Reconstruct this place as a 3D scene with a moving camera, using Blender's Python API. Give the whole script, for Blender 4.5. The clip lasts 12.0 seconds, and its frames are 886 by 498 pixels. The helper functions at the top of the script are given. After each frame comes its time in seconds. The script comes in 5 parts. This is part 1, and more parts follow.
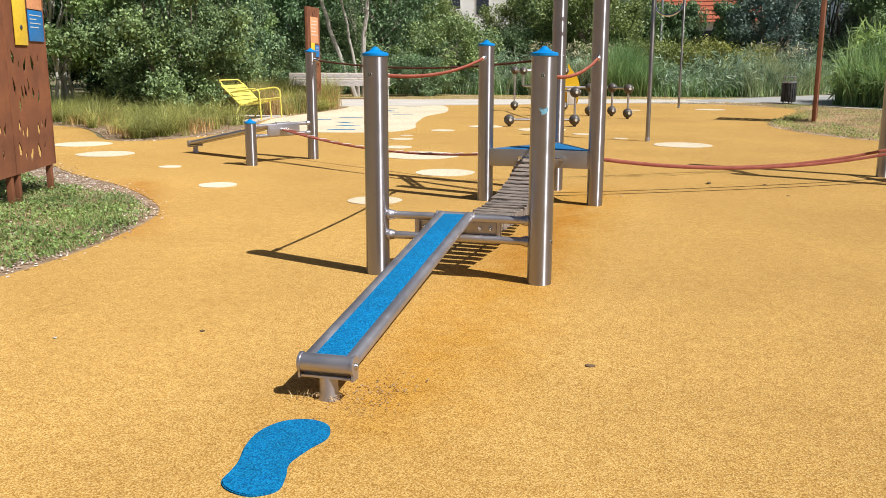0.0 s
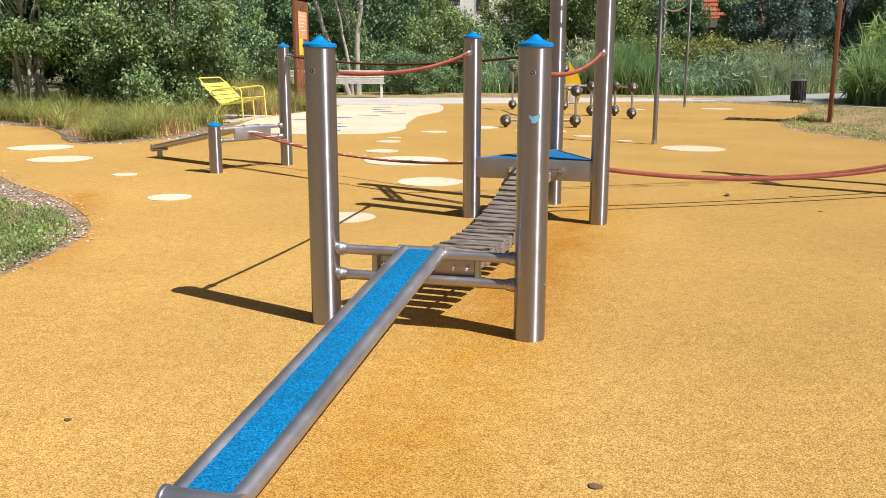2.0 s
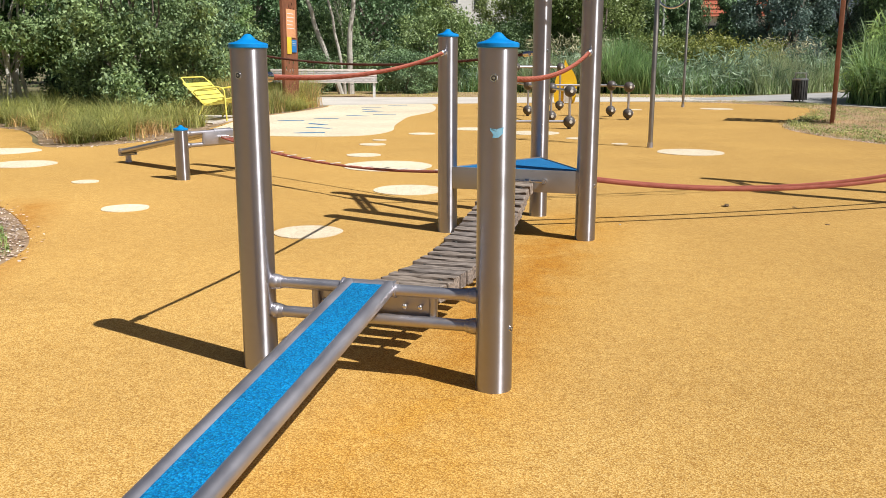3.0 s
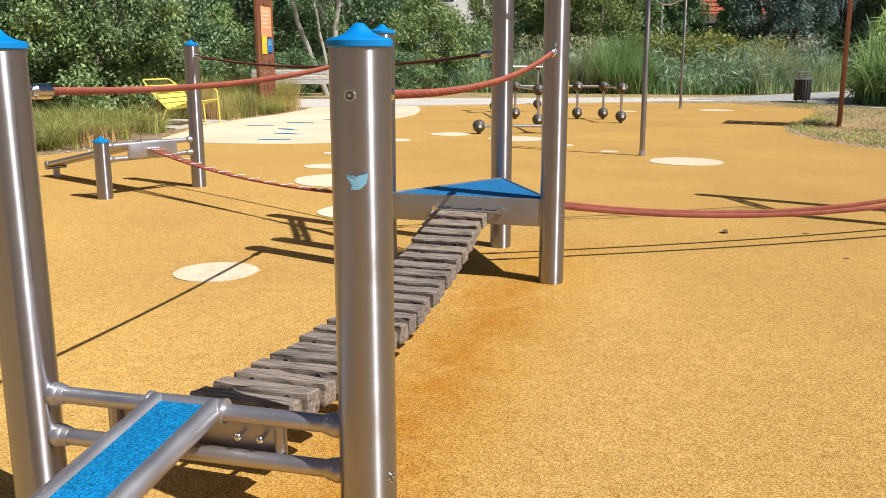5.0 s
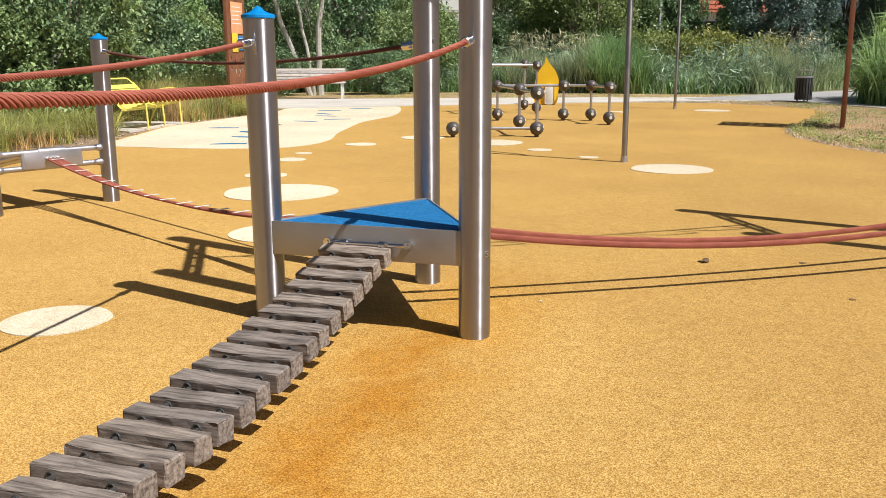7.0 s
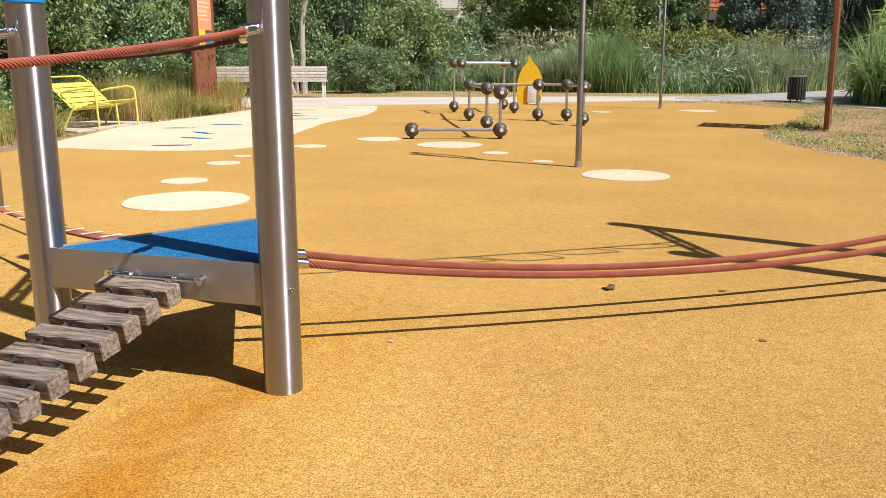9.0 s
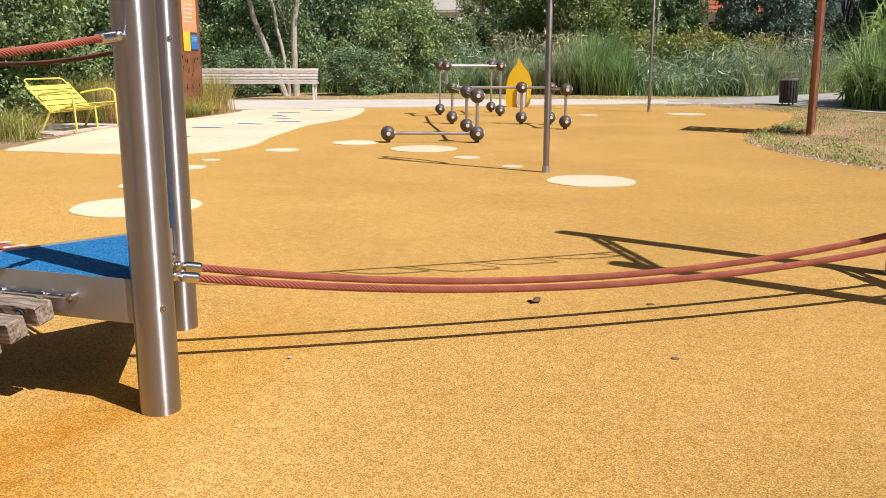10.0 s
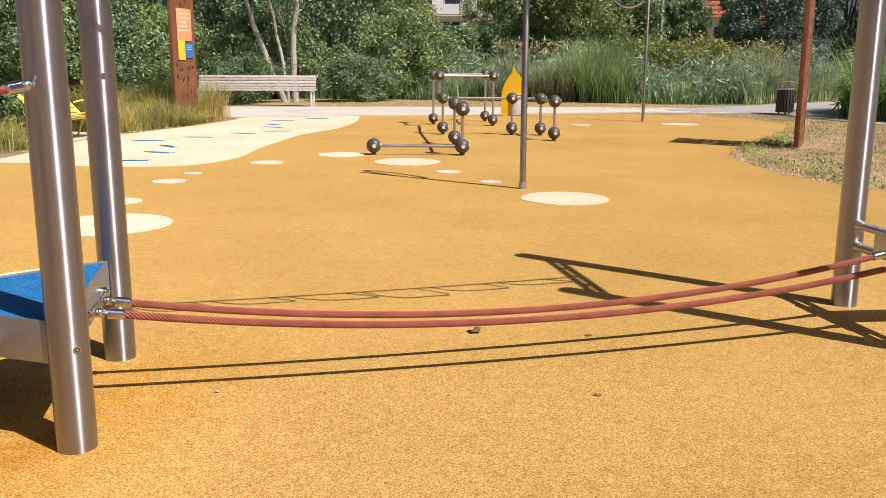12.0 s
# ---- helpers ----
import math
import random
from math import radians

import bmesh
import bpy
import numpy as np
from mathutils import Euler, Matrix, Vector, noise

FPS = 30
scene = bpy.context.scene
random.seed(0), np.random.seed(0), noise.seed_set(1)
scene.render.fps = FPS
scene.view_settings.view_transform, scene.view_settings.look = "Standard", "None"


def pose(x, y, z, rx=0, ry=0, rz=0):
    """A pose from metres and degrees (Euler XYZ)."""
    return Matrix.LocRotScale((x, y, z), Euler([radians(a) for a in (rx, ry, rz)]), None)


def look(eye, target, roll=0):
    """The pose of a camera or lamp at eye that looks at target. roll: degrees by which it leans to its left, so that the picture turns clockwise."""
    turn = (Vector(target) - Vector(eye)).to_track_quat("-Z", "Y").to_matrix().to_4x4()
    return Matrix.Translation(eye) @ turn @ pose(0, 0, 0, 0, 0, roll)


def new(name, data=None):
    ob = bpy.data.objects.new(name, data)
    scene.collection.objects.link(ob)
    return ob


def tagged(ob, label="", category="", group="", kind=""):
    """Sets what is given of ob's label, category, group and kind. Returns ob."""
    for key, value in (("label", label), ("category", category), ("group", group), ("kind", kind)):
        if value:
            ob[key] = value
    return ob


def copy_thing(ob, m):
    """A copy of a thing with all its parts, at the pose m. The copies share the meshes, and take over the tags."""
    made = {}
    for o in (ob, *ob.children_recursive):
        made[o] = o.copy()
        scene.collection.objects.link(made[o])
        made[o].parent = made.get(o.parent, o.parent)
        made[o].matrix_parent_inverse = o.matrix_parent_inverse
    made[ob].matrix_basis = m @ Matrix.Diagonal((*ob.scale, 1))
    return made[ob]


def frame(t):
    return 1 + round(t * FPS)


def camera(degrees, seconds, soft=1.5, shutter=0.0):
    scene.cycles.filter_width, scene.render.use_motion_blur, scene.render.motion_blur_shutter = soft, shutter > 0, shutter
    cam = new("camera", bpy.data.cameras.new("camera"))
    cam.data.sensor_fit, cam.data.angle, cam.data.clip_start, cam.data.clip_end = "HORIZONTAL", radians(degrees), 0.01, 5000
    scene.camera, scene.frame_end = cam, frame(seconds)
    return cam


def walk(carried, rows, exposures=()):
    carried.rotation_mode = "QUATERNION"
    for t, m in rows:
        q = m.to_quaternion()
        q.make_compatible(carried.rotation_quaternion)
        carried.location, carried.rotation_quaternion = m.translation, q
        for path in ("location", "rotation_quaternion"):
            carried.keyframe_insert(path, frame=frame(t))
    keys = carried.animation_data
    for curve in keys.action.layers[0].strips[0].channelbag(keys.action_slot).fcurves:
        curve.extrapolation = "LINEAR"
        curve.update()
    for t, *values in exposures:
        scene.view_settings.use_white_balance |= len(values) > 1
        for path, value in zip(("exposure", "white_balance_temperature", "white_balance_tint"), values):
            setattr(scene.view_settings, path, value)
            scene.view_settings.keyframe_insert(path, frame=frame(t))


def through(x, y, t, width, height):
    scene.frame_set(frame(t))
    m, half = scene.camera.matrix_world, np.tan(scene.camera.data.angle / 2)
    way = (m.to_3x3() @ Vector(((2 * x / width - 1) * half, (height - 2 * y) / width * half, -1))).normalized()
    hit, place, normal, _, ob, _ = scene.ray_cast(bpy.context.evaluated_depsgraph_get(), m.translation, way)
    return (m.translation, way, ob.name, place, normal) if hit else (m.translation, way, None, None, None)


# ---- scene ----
cam = camera(53.2, 12.0, soft=0.8)
PATH = [
    (0, (0.966, -4.617, 1.184), (0.363, -2.754, 0.775), 0.1),
    (0.5, (0.93, -4.399, 1.179), (0.326, -2.537, 0.768), 0.2),
    (1, (0.891, -4.081, 1.18), (0.287, -2.22, 0.768), 0.2),
    (1.5, (0.851, -3.827, 1.181), (0.247, -1.965, 0.769), 0.2),
    (2, (0.789, -3.539, 1.169), (0.184, -1.678, 0.755), 0.1),
    (2.5, (0.772, -3.263, 1.173), (0.169, -1.403, 0.758), 0.1),
    (3, (0.787, -2.937, 1.186), (0.183, -1.076, 0.768), 0.1),
    (5, (0.786, -1.742, 1.202), (0.181, 0.118, 0.782), -0.1),
    (5.5, (0.833, -1.449, 1.205), (0.229, 0.41, 0.782), 0.1),
    (6, (0.835, -1.171, 1.18), (0.23, 0.688, 0.759), -0.0),
    (6.5, (0.852, -0.883, 1.176), (0.246, 0.975, 0.754), -0.0),
    (7, (0.899, -0.568, 1.168), (0.289, 1.29, 0.747), -0.2),
    (9, (1.374, 0.319, 1.15), (0.746, 2.17, 0.726), -0.1),
    (9.5, (1.552, 0.485, 1.156), (0.916, 2.333, 0.734), -0.1),
    (10, (1.725, 0.574, 1.172), (1.086, 2.422, 0.751), 0.0),
    (10.5, (1.856, 0.616, 1.189), (1.215, 2.463, 0.766), -0.0),
    (11, (1.95, 0.634, 1.209), (1.307, 2.48, 0.785), -0.0),
    (11.5, (2.024, 0.649, 1.246), (1.373, 2.493, 0.824), 0.0),
    (12, (2.046, 0.667, 1.319), (1.389, 2.51, 0.903), 0.2),
]
walk(cam, [(t, look(eye, target, roll)) for t, eye, target, roll in PATH],
     [(0, 0.22, 6080, 9), (7, 0.22, 6080, 9), (9.5, 0.21, 6300, 13), (12, 0.20, 6350, 15)])

# ---- world and sun ----
SUN_TO = Vector((1.0, -0.305, 1.305)).normalized()
world = bpy.data.worlds.new("sky")
scene.world = world
world.use_nodes = True
wn = world.node_tree.nodes
sky = wn.new("ShaderNodeTexSky")
sky.sky_type = 'NISHITA'
sky.sun_disc = False
sky.air_density, sky.dust_density, sky.ozone_density = 0.7, 2.6, 0.0
sky.sun_elevation = math.asin(SUN_TO.z)
sky.sun_rotation = math.atan2(SUN_TO.x, SUN_TO.y)
wn["Background"].inputs["Strength"].default_value = 0.039
world.node_tree.links.new(sky.outputs[0], wn["Background"].inputs["Color"])
sun = new("sun", bpy.data.lights.new("sun", 'SUN'))
sun.data.energy, sun.data.angle, sun.data.color = 5.0, radians(0.5), (1.0, 0.955, 0.885)
sun.matrix_world = look(SUN_TO * 30, (0, 0, 0))


# ---- materials ----
class Nodes:
    """A short way to wire one procedural material."""

    def __init__(self, name):
        self.mat = bpy.data.materials.new(name)
        self.mat.use_nodes = True
        self.tree = self.mat.node_tree
        self.bsdf = self.tree.nodes["Principled BSDF"]
        self.coord = self.tree.nodes.new("ShaderNodeTexCoord").outputs["Object"]

    def add(self, kind, **values):
        node = self.tree.nodes.new(kind)
        for key, value in values.items():
            node.inputs[key.replace("_", " ")].default_value = value
        return node

    def link(self, a, b):
        self.tree.links.new(a, b)

    def scaled(self, v):
        m = self.add("ShaderNodeMapping", Scale=v)
        self.link(self.coord, m.inputs["Vector"])
        return m.outputs[0]

    def noise(self, scale, detail=3.0, rough=0.55, stretch=None):
        n = self.add("ShaderNodeTexNoise", Scale=scale, Detail=detail, Roughness=rough)
        self.link(self.scaled(stretch) if stretch else self.coord, n.inputs["Vector"])
        return n.outputs["Fac"]

    def ramp(self, fac, stops):
        r = self.tree.nodes.new("ShaderNodeValToRGB")
        e = r.color_ramp.elements
        while len(e) < len(stops):
            e.new(0.5)
        for el, (p, c) in zip(e, stops):
            el.position, el.color = p, (*c, 1)
        self.link(fac, r.inputs[0])
        return r.outputs[0]

    def mix(self, a, b, fac, how='MIX'):
        m = self.tree.nodes.new("ShaderNodeMix")
        m.data_type, m.blend_type = 'RGBA', how
        for sock, v in ((m.inputs[6], a), (m.inputs[7], b), (m.inputs[0], fac)):
            if isinstance(v, (int, float)):
                sock.default_value = v
            elif isinstance(v, tuple):
                sock.default_value = (*v, 1)
            else:
                self.link(v, sock)
        return m.outputs[2]

    def bump(self, height, strength, distance):
        b = self.add("ShaderNodeBump", Strength=strength, Distance=distance)
        self.link(height, b.inputs["Height"])
        self.link(b.outputs[0], self.bsdf.inputs["Normal"])

    def done(self, colour, rough, metal=0.0):
        if isinstance(colour, tuple):
            self.bsdf.inputs["Base Color"].default_value = (*colour, 1)
        else:
            self.link(colour, self.bsdf.inputs["Base Color"])
        if isinstance(rough, (int, float)):
            self.bsdf.inputs["Roughness"].default_value = rough
        else:
            self.link(rough, self.bsdf.inputs["Roughness"])
        self.bsdf.inputs["Metallic"].default_value = metal
        return self.mat


def granules(name, dark, mid, light, size=205.0, stain=None, relief=0.5, worn=()):
    """Poured rubber crumb: small grains of mixed tone with dark gaps, and broad stains."""
    n = Nodes(name)
    v = n.add("ShaderNodeTexVoronoi", Scale=size)
    n.link(n.coord, v.inputs["Vector"])
    g = n.tree.nodes.new("ShaderNodeSeparateColor")
    n.link(v.outputs["Color"], g.inputs[0])
    col = n.ramp(g.outputs[0], [(0.0, dark), (0.45, mid), (1.0, light)])
    gap = n.ramp(v.outputs["Distance"], [(0.35, (1, 1, 1)), (0.85, (0.40, 0.30, 0.20))])
    col = n.mix(col, gap, 0.62, 'MULTIPLY')
    broad = n.ramp(n.noise(0.55, 5.0, 0.6), [(0.3, (0.86, 0.83, 0.80)), (0.7, (1.06, 1.05, 1.04))])
    col = n.mix(col, broad, 1.0, 'MULTIPLY')
    patch = n.ramp(n.noise(14.0, 4.0, 0.7), [(0.3, (0.86, 0.83, 0.78)), (0.62, (1.05, 1.05, 1.05))])
    col = n.mix(col, patch, 0.8, 'MULTIPLY')
    if stain:
        col = n.mix(col, stain, n.ramp(n.noise(1.7, 6.0, 0.7), [(0.60, (0, 0, 0)), (0.85, (0.5, 0.5, 0.5))]))
    for x0, y0, x1, y1, wide, tint in worn:
        sep = n.tree.nodes.new("ShaderNodeSeparateXYZ")
        n.link(n.coord, sep.inputs[0])

        def calc(how, a, b=0.0, clamp=False):
            m = n.tree.nodes.new("ShaderNodeMath")
            m.operation, m.use_clamp = how, clamp
            for sock, val in zip(m.inputs, (a, b)):
                if isinstance(val, (int, float)):
                    sock.default_value = val
                else:
                    n.link(val, sock)
            return m.outputs[0]

        along = calc('DIVIDE', calc('SUBTRACT', sep.outputs[1], y0), y1 - y0)
        mid = calc('ADD', calc('MULTIPLY', along, x1 - x0), x0)
        off = calc('ABSOLUTE', calc('SUBTRACT', sep.outputs[0], mid))
        body = calc('SUBTRACT', 1.0, calc('DIVIDE', off, wide), True)
        ends = calc('SUBTRACT', 1.0, calc('MULTIPLY', calc('ABSOLUTE', calc('SUBTRACT', along, 0.5)), 2.0), True)
        ends = calc('MULTIPLY', ends, 4.0, True)
        blot = n.ramp(n.noise(3.2, 6.0, 0.7), [(0.3, (0.25, 0.25, 0.25)), (0.65, (1.4, 1.4, 1.4))])
        mask = calc('MULTIPLY', calc('MULTIPLY', body, ends), blot, True)
        col = n.mix(col, n.mix(col, tint, 1.0, 'MULTIPLY'), mask)
    n.bump(v.outputs["Distance"], relief, 0.004)
    n.bsdf.inputs["Specular IOR Level"].default_value = 0.25
    n.bsdf.inputs["Diffuse Roughness"].default_value = 0.4
    return n.done(col, 0.9)


def mottled(name, a, b, scale, rough, metal=0.0, fine=40.0, relief=0.2, depth=0.004, stretch=None, detail=5.0):
    """Two tones mixed by broad noise, broken by fine noise, with a fine relief."""
    n = Nodes(name)
    col = n.mix(a, b, n.ramp(n.noise(scale, detail, 0.6, stretch), [(0.32, (0, 0, 0)), (0.68, (1, 1, 1))]))
    f = n.noise(fine, 4.0, 0.65, stretch)
    col = n.mix(col, n.ramp(f, [(0.25, (0.72, 0.72, 0.72)), (0.75, (1.12, 1.12, 1.12))]), 0.7, 'MULTIPLY')
    n.bump(f, relief, depth)
    return n.done(col, rough, metal)


def leafy(name, a, b, rough=0.5, through=0.25, edge=0.35):
    """Leaves: each one its own tone, some light passing through."""
    n = Nodes(name)
    isle = n.tree.nodes.new("ShaderNodeNewGeometry").outputs["Random Per Island"]
    a, b = (a[0] * 1.05, a[1] * 1.05, a[2] * 1.25), (b[0] * 1.12, b[1] * 1.13, b[2] * 1.38)
    col = n.ramp(isle, [(0.0, a), (0.75, b), (1.0, tuple(min(1, c * 1.3) for c in b))])
    broad = n.ramp(n.noise(0.9, 3.0), [(0.3, (0.62, 0.66, 0.64)), (0.7, (1.25, 1.22, 1.05))])
    col = n.mix(col, broad, 1.0, 'MULTIPLY')
    each = n.tree.nodes.new("ShaderNodeObjectInfo").outputs["Random"]
    col = n.mix(col, n.ramp(each, [(0.0, (0.80, 0.88, 0.85)), (0.5, (1.0, 1.0, 1.0)), (1.0, (1.28, 1.12, 0.85))]), 1.0, 'MULTIPLY')
    out = n.done(col, rough)
    tr = n.tree.nodes.new("ShaderNodeBsdfTranslucent")
    n.link(col, tr.inputs[0])
    mx = n.tree.nodes.new("ShaderNodeMixShader")
    mx.inputs[0].default_value = through
    n.link(n.bsdf.outputs[0], mx.inputs[1])
    n.link(tr.outputs[0], mx.inputs[2])
    n.link(mx.outputs[0], n.tree.nodes["Material Output"].inputs["Surface"])
    return out


def steel(name, tone, rough, lines, turn=0.0, brushed=0.0, metal=1.0):
    """Brushed stainless steel with fine lines and faint smears."""
    n = Nodes(name)
    f = n.noise(1.0, 2.0, 0.5, lines)
    smear = n.noise(6.0, 4.0, 0.6)
    col = n.mix(tuple(t * 0.86 for t in tone), tone, n.ramp(smear, [(0.3, (0, 0, 0)), (0.7, (1, 1, 1))]))
    r = n.ramp(smear, [(0.2, (rough * 0.8,) * 3), (0.8, (rough * 1.25,) * 3)])
    n.bump(f, 0.10, 0.0005)
    if brushed:
        tan = n.tree.nodes.new("ShaderNodeTangent")
        tan.direction_type, tan.axis = 'RADIAL', 'Z'
        n.link(tan.outputs[0], n.bsdf.inputs["Tangent"])
        n.bsdf.inputs["Anisotropic"].default_value = brushed
        n.bsdf.inputs["Anisotropic Rotation"].default_value = turn
    return n.done(col, r, metal)


def weathered_wood(name, a, b, axis):
    """Grey weathered timber with grain along one axis."""
    n = Nodes(name)
    info = n.tree.nodes.new("ShaderNodeObjectInfo").outputs["Random"]
    s = [75.0, 75.0, 75.0]
    s[axis] = 7.0
    shift = n.add("ShaderNodeVectorMath")
    shift.operation = 'ADD'
    n.link(n.scaled(tuple(s)), shift.inputs[0])
    times = n.tree.nodes.new("ShaderNodeMath")
    times.operation = 'MULTIPLY'
    times.inputs[1].default_value = 40.0
    n.link(info, times.inputs[0])
    n.link(times.outputs[0], shift.inputs[1])
    g = n.add("ShaderNodeTexNoise", Scale=1.0, Detail=5.0, Roughness=0.65)
    n.link(shift.outputs[0], g.inputs["Vector"])
    col = n.ramp(g.outputs["Fac"], [(0.30, tuple(x * 0.22 for x in a)), (0.43, a), (0.66, b)])
    tone = n.ramp(info, [(0.0, (0.78, 0.78, 0.80)), (1.0, (1.12, 1.08, 1.02))])
    col = n.mix(col, tone, 1.0, 'MULTIPLY')
    n.bump(g.outputs["Fac"], 0.6, 0.004)
    return n.done(col, 0.85)


M_YELLOW = granules("yellow_rubber", (0.44, 0.241, 0.054), (0.622, 0.382, 0.102), (0.76, 0.53, 0.195), stain=(0.43, 0.235, 0.05),
                    worn=((-0.1, -2.6, -0.3, 4.4, 0.55, (0.92, 0.79, 0.45)), (-0.16, 0.1, -0.30, 3.1, 0.30, (0.92, 0.80, 0.58)), (-2.88, 0.3, -4.95, 3.3, 0.38, (0.84, 0.68, 0.46))))
M_CREAM = granules("cream_rubber", (0.73, 0.62, 0.44), (0.86, 0.775, 0.59), (0.93, 0.87, 0.72))
M_BLUE = granules("blue_rubber", (0.002, 0.128, 0.355), (0.003, 0.195, 0.49), (0.012, 0.285, 0.62), size=185.0)
M_DECK = granules("deck_rubber", (0.008, 0.11, 0.34), (0.014, 0.175, 0.47), (0.04, 0.28, 0.62))
M_STEEL = steel("brushed_steel", (0.48, 0.47, 0.505), 0.33, (3.0, 3.0, 500.0), 0.25, 0.98, metal=0.96)
M_PLATE = steel("blasted_steel_plate", (0.44, 0.425, 0.42), 0.50, (60.0, 60.0, 60.0), metal=0.82)
M_POLE = steel("dull_steel", (0.46, 0.41, 0.35), 0.38, (30.0, 30.0, 200.0))
M_PIPE = steel("satin_steel", (0.58, 0.555, 0.58), 0.44, (60.0, 60.0, 60.0), metal=0.9)
M_BRIGHT = steel("polished_steel", (0.78, 0.76, 0.75), 0.18, (20.0, 20.0, 20.0))
M_CAP = mottled("blue_plastic", (0.005, 0.22, 0.62), (0.01, 0.27, 0.70), 8.0, 0.38, relief=0.04)
M_ROPE = mottled("red_rope", (0.33, 0.088, 0.058), (0.45, 0.138, 0.088), 9.0, 0.8, fine=350.0, relief=0.5, depth=0.002)
M_DARKROPE = mottled("dark_rope", (0.11, 0.04, 0.028), (0.18, 0.065, 0.045), 9.0, 0.85, fine=350.0, relief=0.5, depth=0.002)
M_TIE = mottled("white_tie", (0.62, 0.58, 0.54), (0.74, 0.70, 0.66), 20.0, 0.6)
M_PLANK = weathered_wood("grey_timber", (0.18, 0.145, 0.12), (0.38, 0.315, 0.265), 0)
M_SLAT = weathered_wood("pale_timber", (0.46, 0.41, 0.38), (0.66, 0.61, 0.57), 0)
M_RUBBER = mottled("black_rubber", (0.035, 0.033, 0.032), (0.07, 0.065, 0.06), 6.0, 0.55, fine=120.0)
M_GREYBALL = mottled("grey_rubber_ball", (0.075, 0.062, 0.055), (0.11, 0.092, 0.08), 10.0, 0.45, fine=90.0, relief=0.15)
M_WHITEDOT = mottled("pale_plug", (0.62, 0.58, 0.48), (0.72, 0.68, 0.60), 20.0, 0.5)
M_RUST = mottled("corten_steel", (0.165, 0.06, 0.028), (0.285, 0.105, 0.044), 3.0, 0.75, fine=60.0, relief=0.25)
M_YPAINT = mottled("yellow_paint", (0.84, 0.71, 0.12), (0.90, 0.78, 0.18), 5.0, 0.4, relief=0.05)
M_FLAME = mottled("amber_panel", (0.86, 0.52, 0.012), (0.92, 0.58, 0.02), 4.0, 0.45, relief=0.05)
M_SIGNY = mottled("sign_yellow", (0.85, 0.58, 0.04), (0.90, 0.63, 0.06), 5.0, 0.4, relief=0.03)
M_SIGNB = mottled("sign_blue", (0.02, 0.19, 0.52), (0.03, 0.22, 0.58), 5.0, 0.4, relief=0.03)
M_SIGNO = mottled("sign_orange", (0.82, 0.36, 0.16), (0.86, 0.42, 0.22), 5.0, 0.45, relief=0.03)
M_PALE = mottled("pale_print", (0.72, 0.70, 0.66), (0.80, 0.78, 0.74), 5.0, 0.5, relief=0.03)
M_CONCRETE = mottled("concrete", (0.58, 0.52, 0.455), (0.70, 0.635, 0.56), 0.8, 0.85, fine=60.0, relief=0.3)
M_ASPHALT = mottled("asphalt", (0.36, 0.345, 0.33), (0.45, 0.43, 0.41), 0.7, 0.9, fine=120.0, relief=0.4)
M_SOIL = mottled("soil_and_chips", (0.23, 0.145, 0.08), (0.43, 0.30, 0.18), 5.0, 0.95, fine=55.0, relief=0.4, depth=0.008)
M_GROUND = mottled("rough_ground", (0.16, 0.14, 0.07), (0.26, 0.22, 0.11), 0.6, 0.95, fine=30.0, relief=0.4, depth=0.01)
M_DRY = mottled("dry_lawn", (0.33, 0.20, 0.105), (0.49, 0.345, 0.195), 1.3, 0.95, fine=45.0, relief=0.4, depth=0.008)
M_CHIP = leafy("wood_chips", (0.28, 0.18, 0.11), (0.80, 0.64, 0.50), 0.9, 0.02)
M_LAWN = leafy("lawn_blades", (0.13, 0.20, 0.045), (0.36, 0.45, 0.13), 0.55, 0.3)
M_STRAW = leafy("straw_blades", (0.33, 0.22, 0.09), (0.62, 0.455, 0.235), 0.7)
M_SEDGE = leafy("sedge_blades", (0.16, 0.195, 0.045), (0.52, 0.54, 0.185), 0.5, 0.48)
M_REED = leafy("reed_blades", (0.11, 0.20, 0.05), (0.35, 0.49, 0.19), 0.45, 0.38)
M_PLUME = leafy("reed_plumes", (0.27, 0.29, 0.19), (0.44, 0.45, 0.33), 0.8, 0.3)
M_LEAFOLIVE = leafy("olive_leaves", (0.12, 0.155, 0.04), (0.36, 0.41, 0.135), 0.45, 0.34)
M_REEDGREY = leafy("grey_reed_blades", (0.14, 0.20, 0.10), (0.41, 0.49, 0.30), 0.45, 0.35)
M_LEAF = leafy("bush_leaves", (0.06, 0.115, 0.045), (0.265, 0.37, 0.165), 0.56, 0.22)
M_LEAFLIGHT = leafy("light_leaves", (0.13, 0.205, 0.055), (0.36, 0.47, 0.18), 0.56, 0.36)
M_LEAFYELLOW = leafy("yellow_leaves", (0.15, 0.19, 0.045), (0.31, 0.34, 0.10), 0.45, 0.33)
M_LEAFBLUE = leafy("willow_leaves", (0.065, 0.11, 0.085), (0.21, 0.28, 0.215), 0.45, 0.25)
M_LEAFDARK = leafy("dark_leaves", (0.08, 0.14, 0.055), (0.28, 0.385, 0.175), 0.56, 0.28)
M_BARK = mottled("grey_bark", (0.16, 0.12, 0.09), (0.30, 0.25, 0.20), 4.0, 0.9, fine=40.0, relief=0.8, depth=0.02, stretch=(1, 1, 0.25))
M_BARKPALE = mottled("pale_bark", (0.34, 0.31, 0.26), (0.56, 0.52, 0.46), 4.0, 0.85, fine=30.0, relief=0.6, depth=0.02)
M_RENDER = mottled("white_render", (0.74, 0.71, 0.67), (0.82, 0.79, 0.75), 0.5, 0.9, fine=20.0)
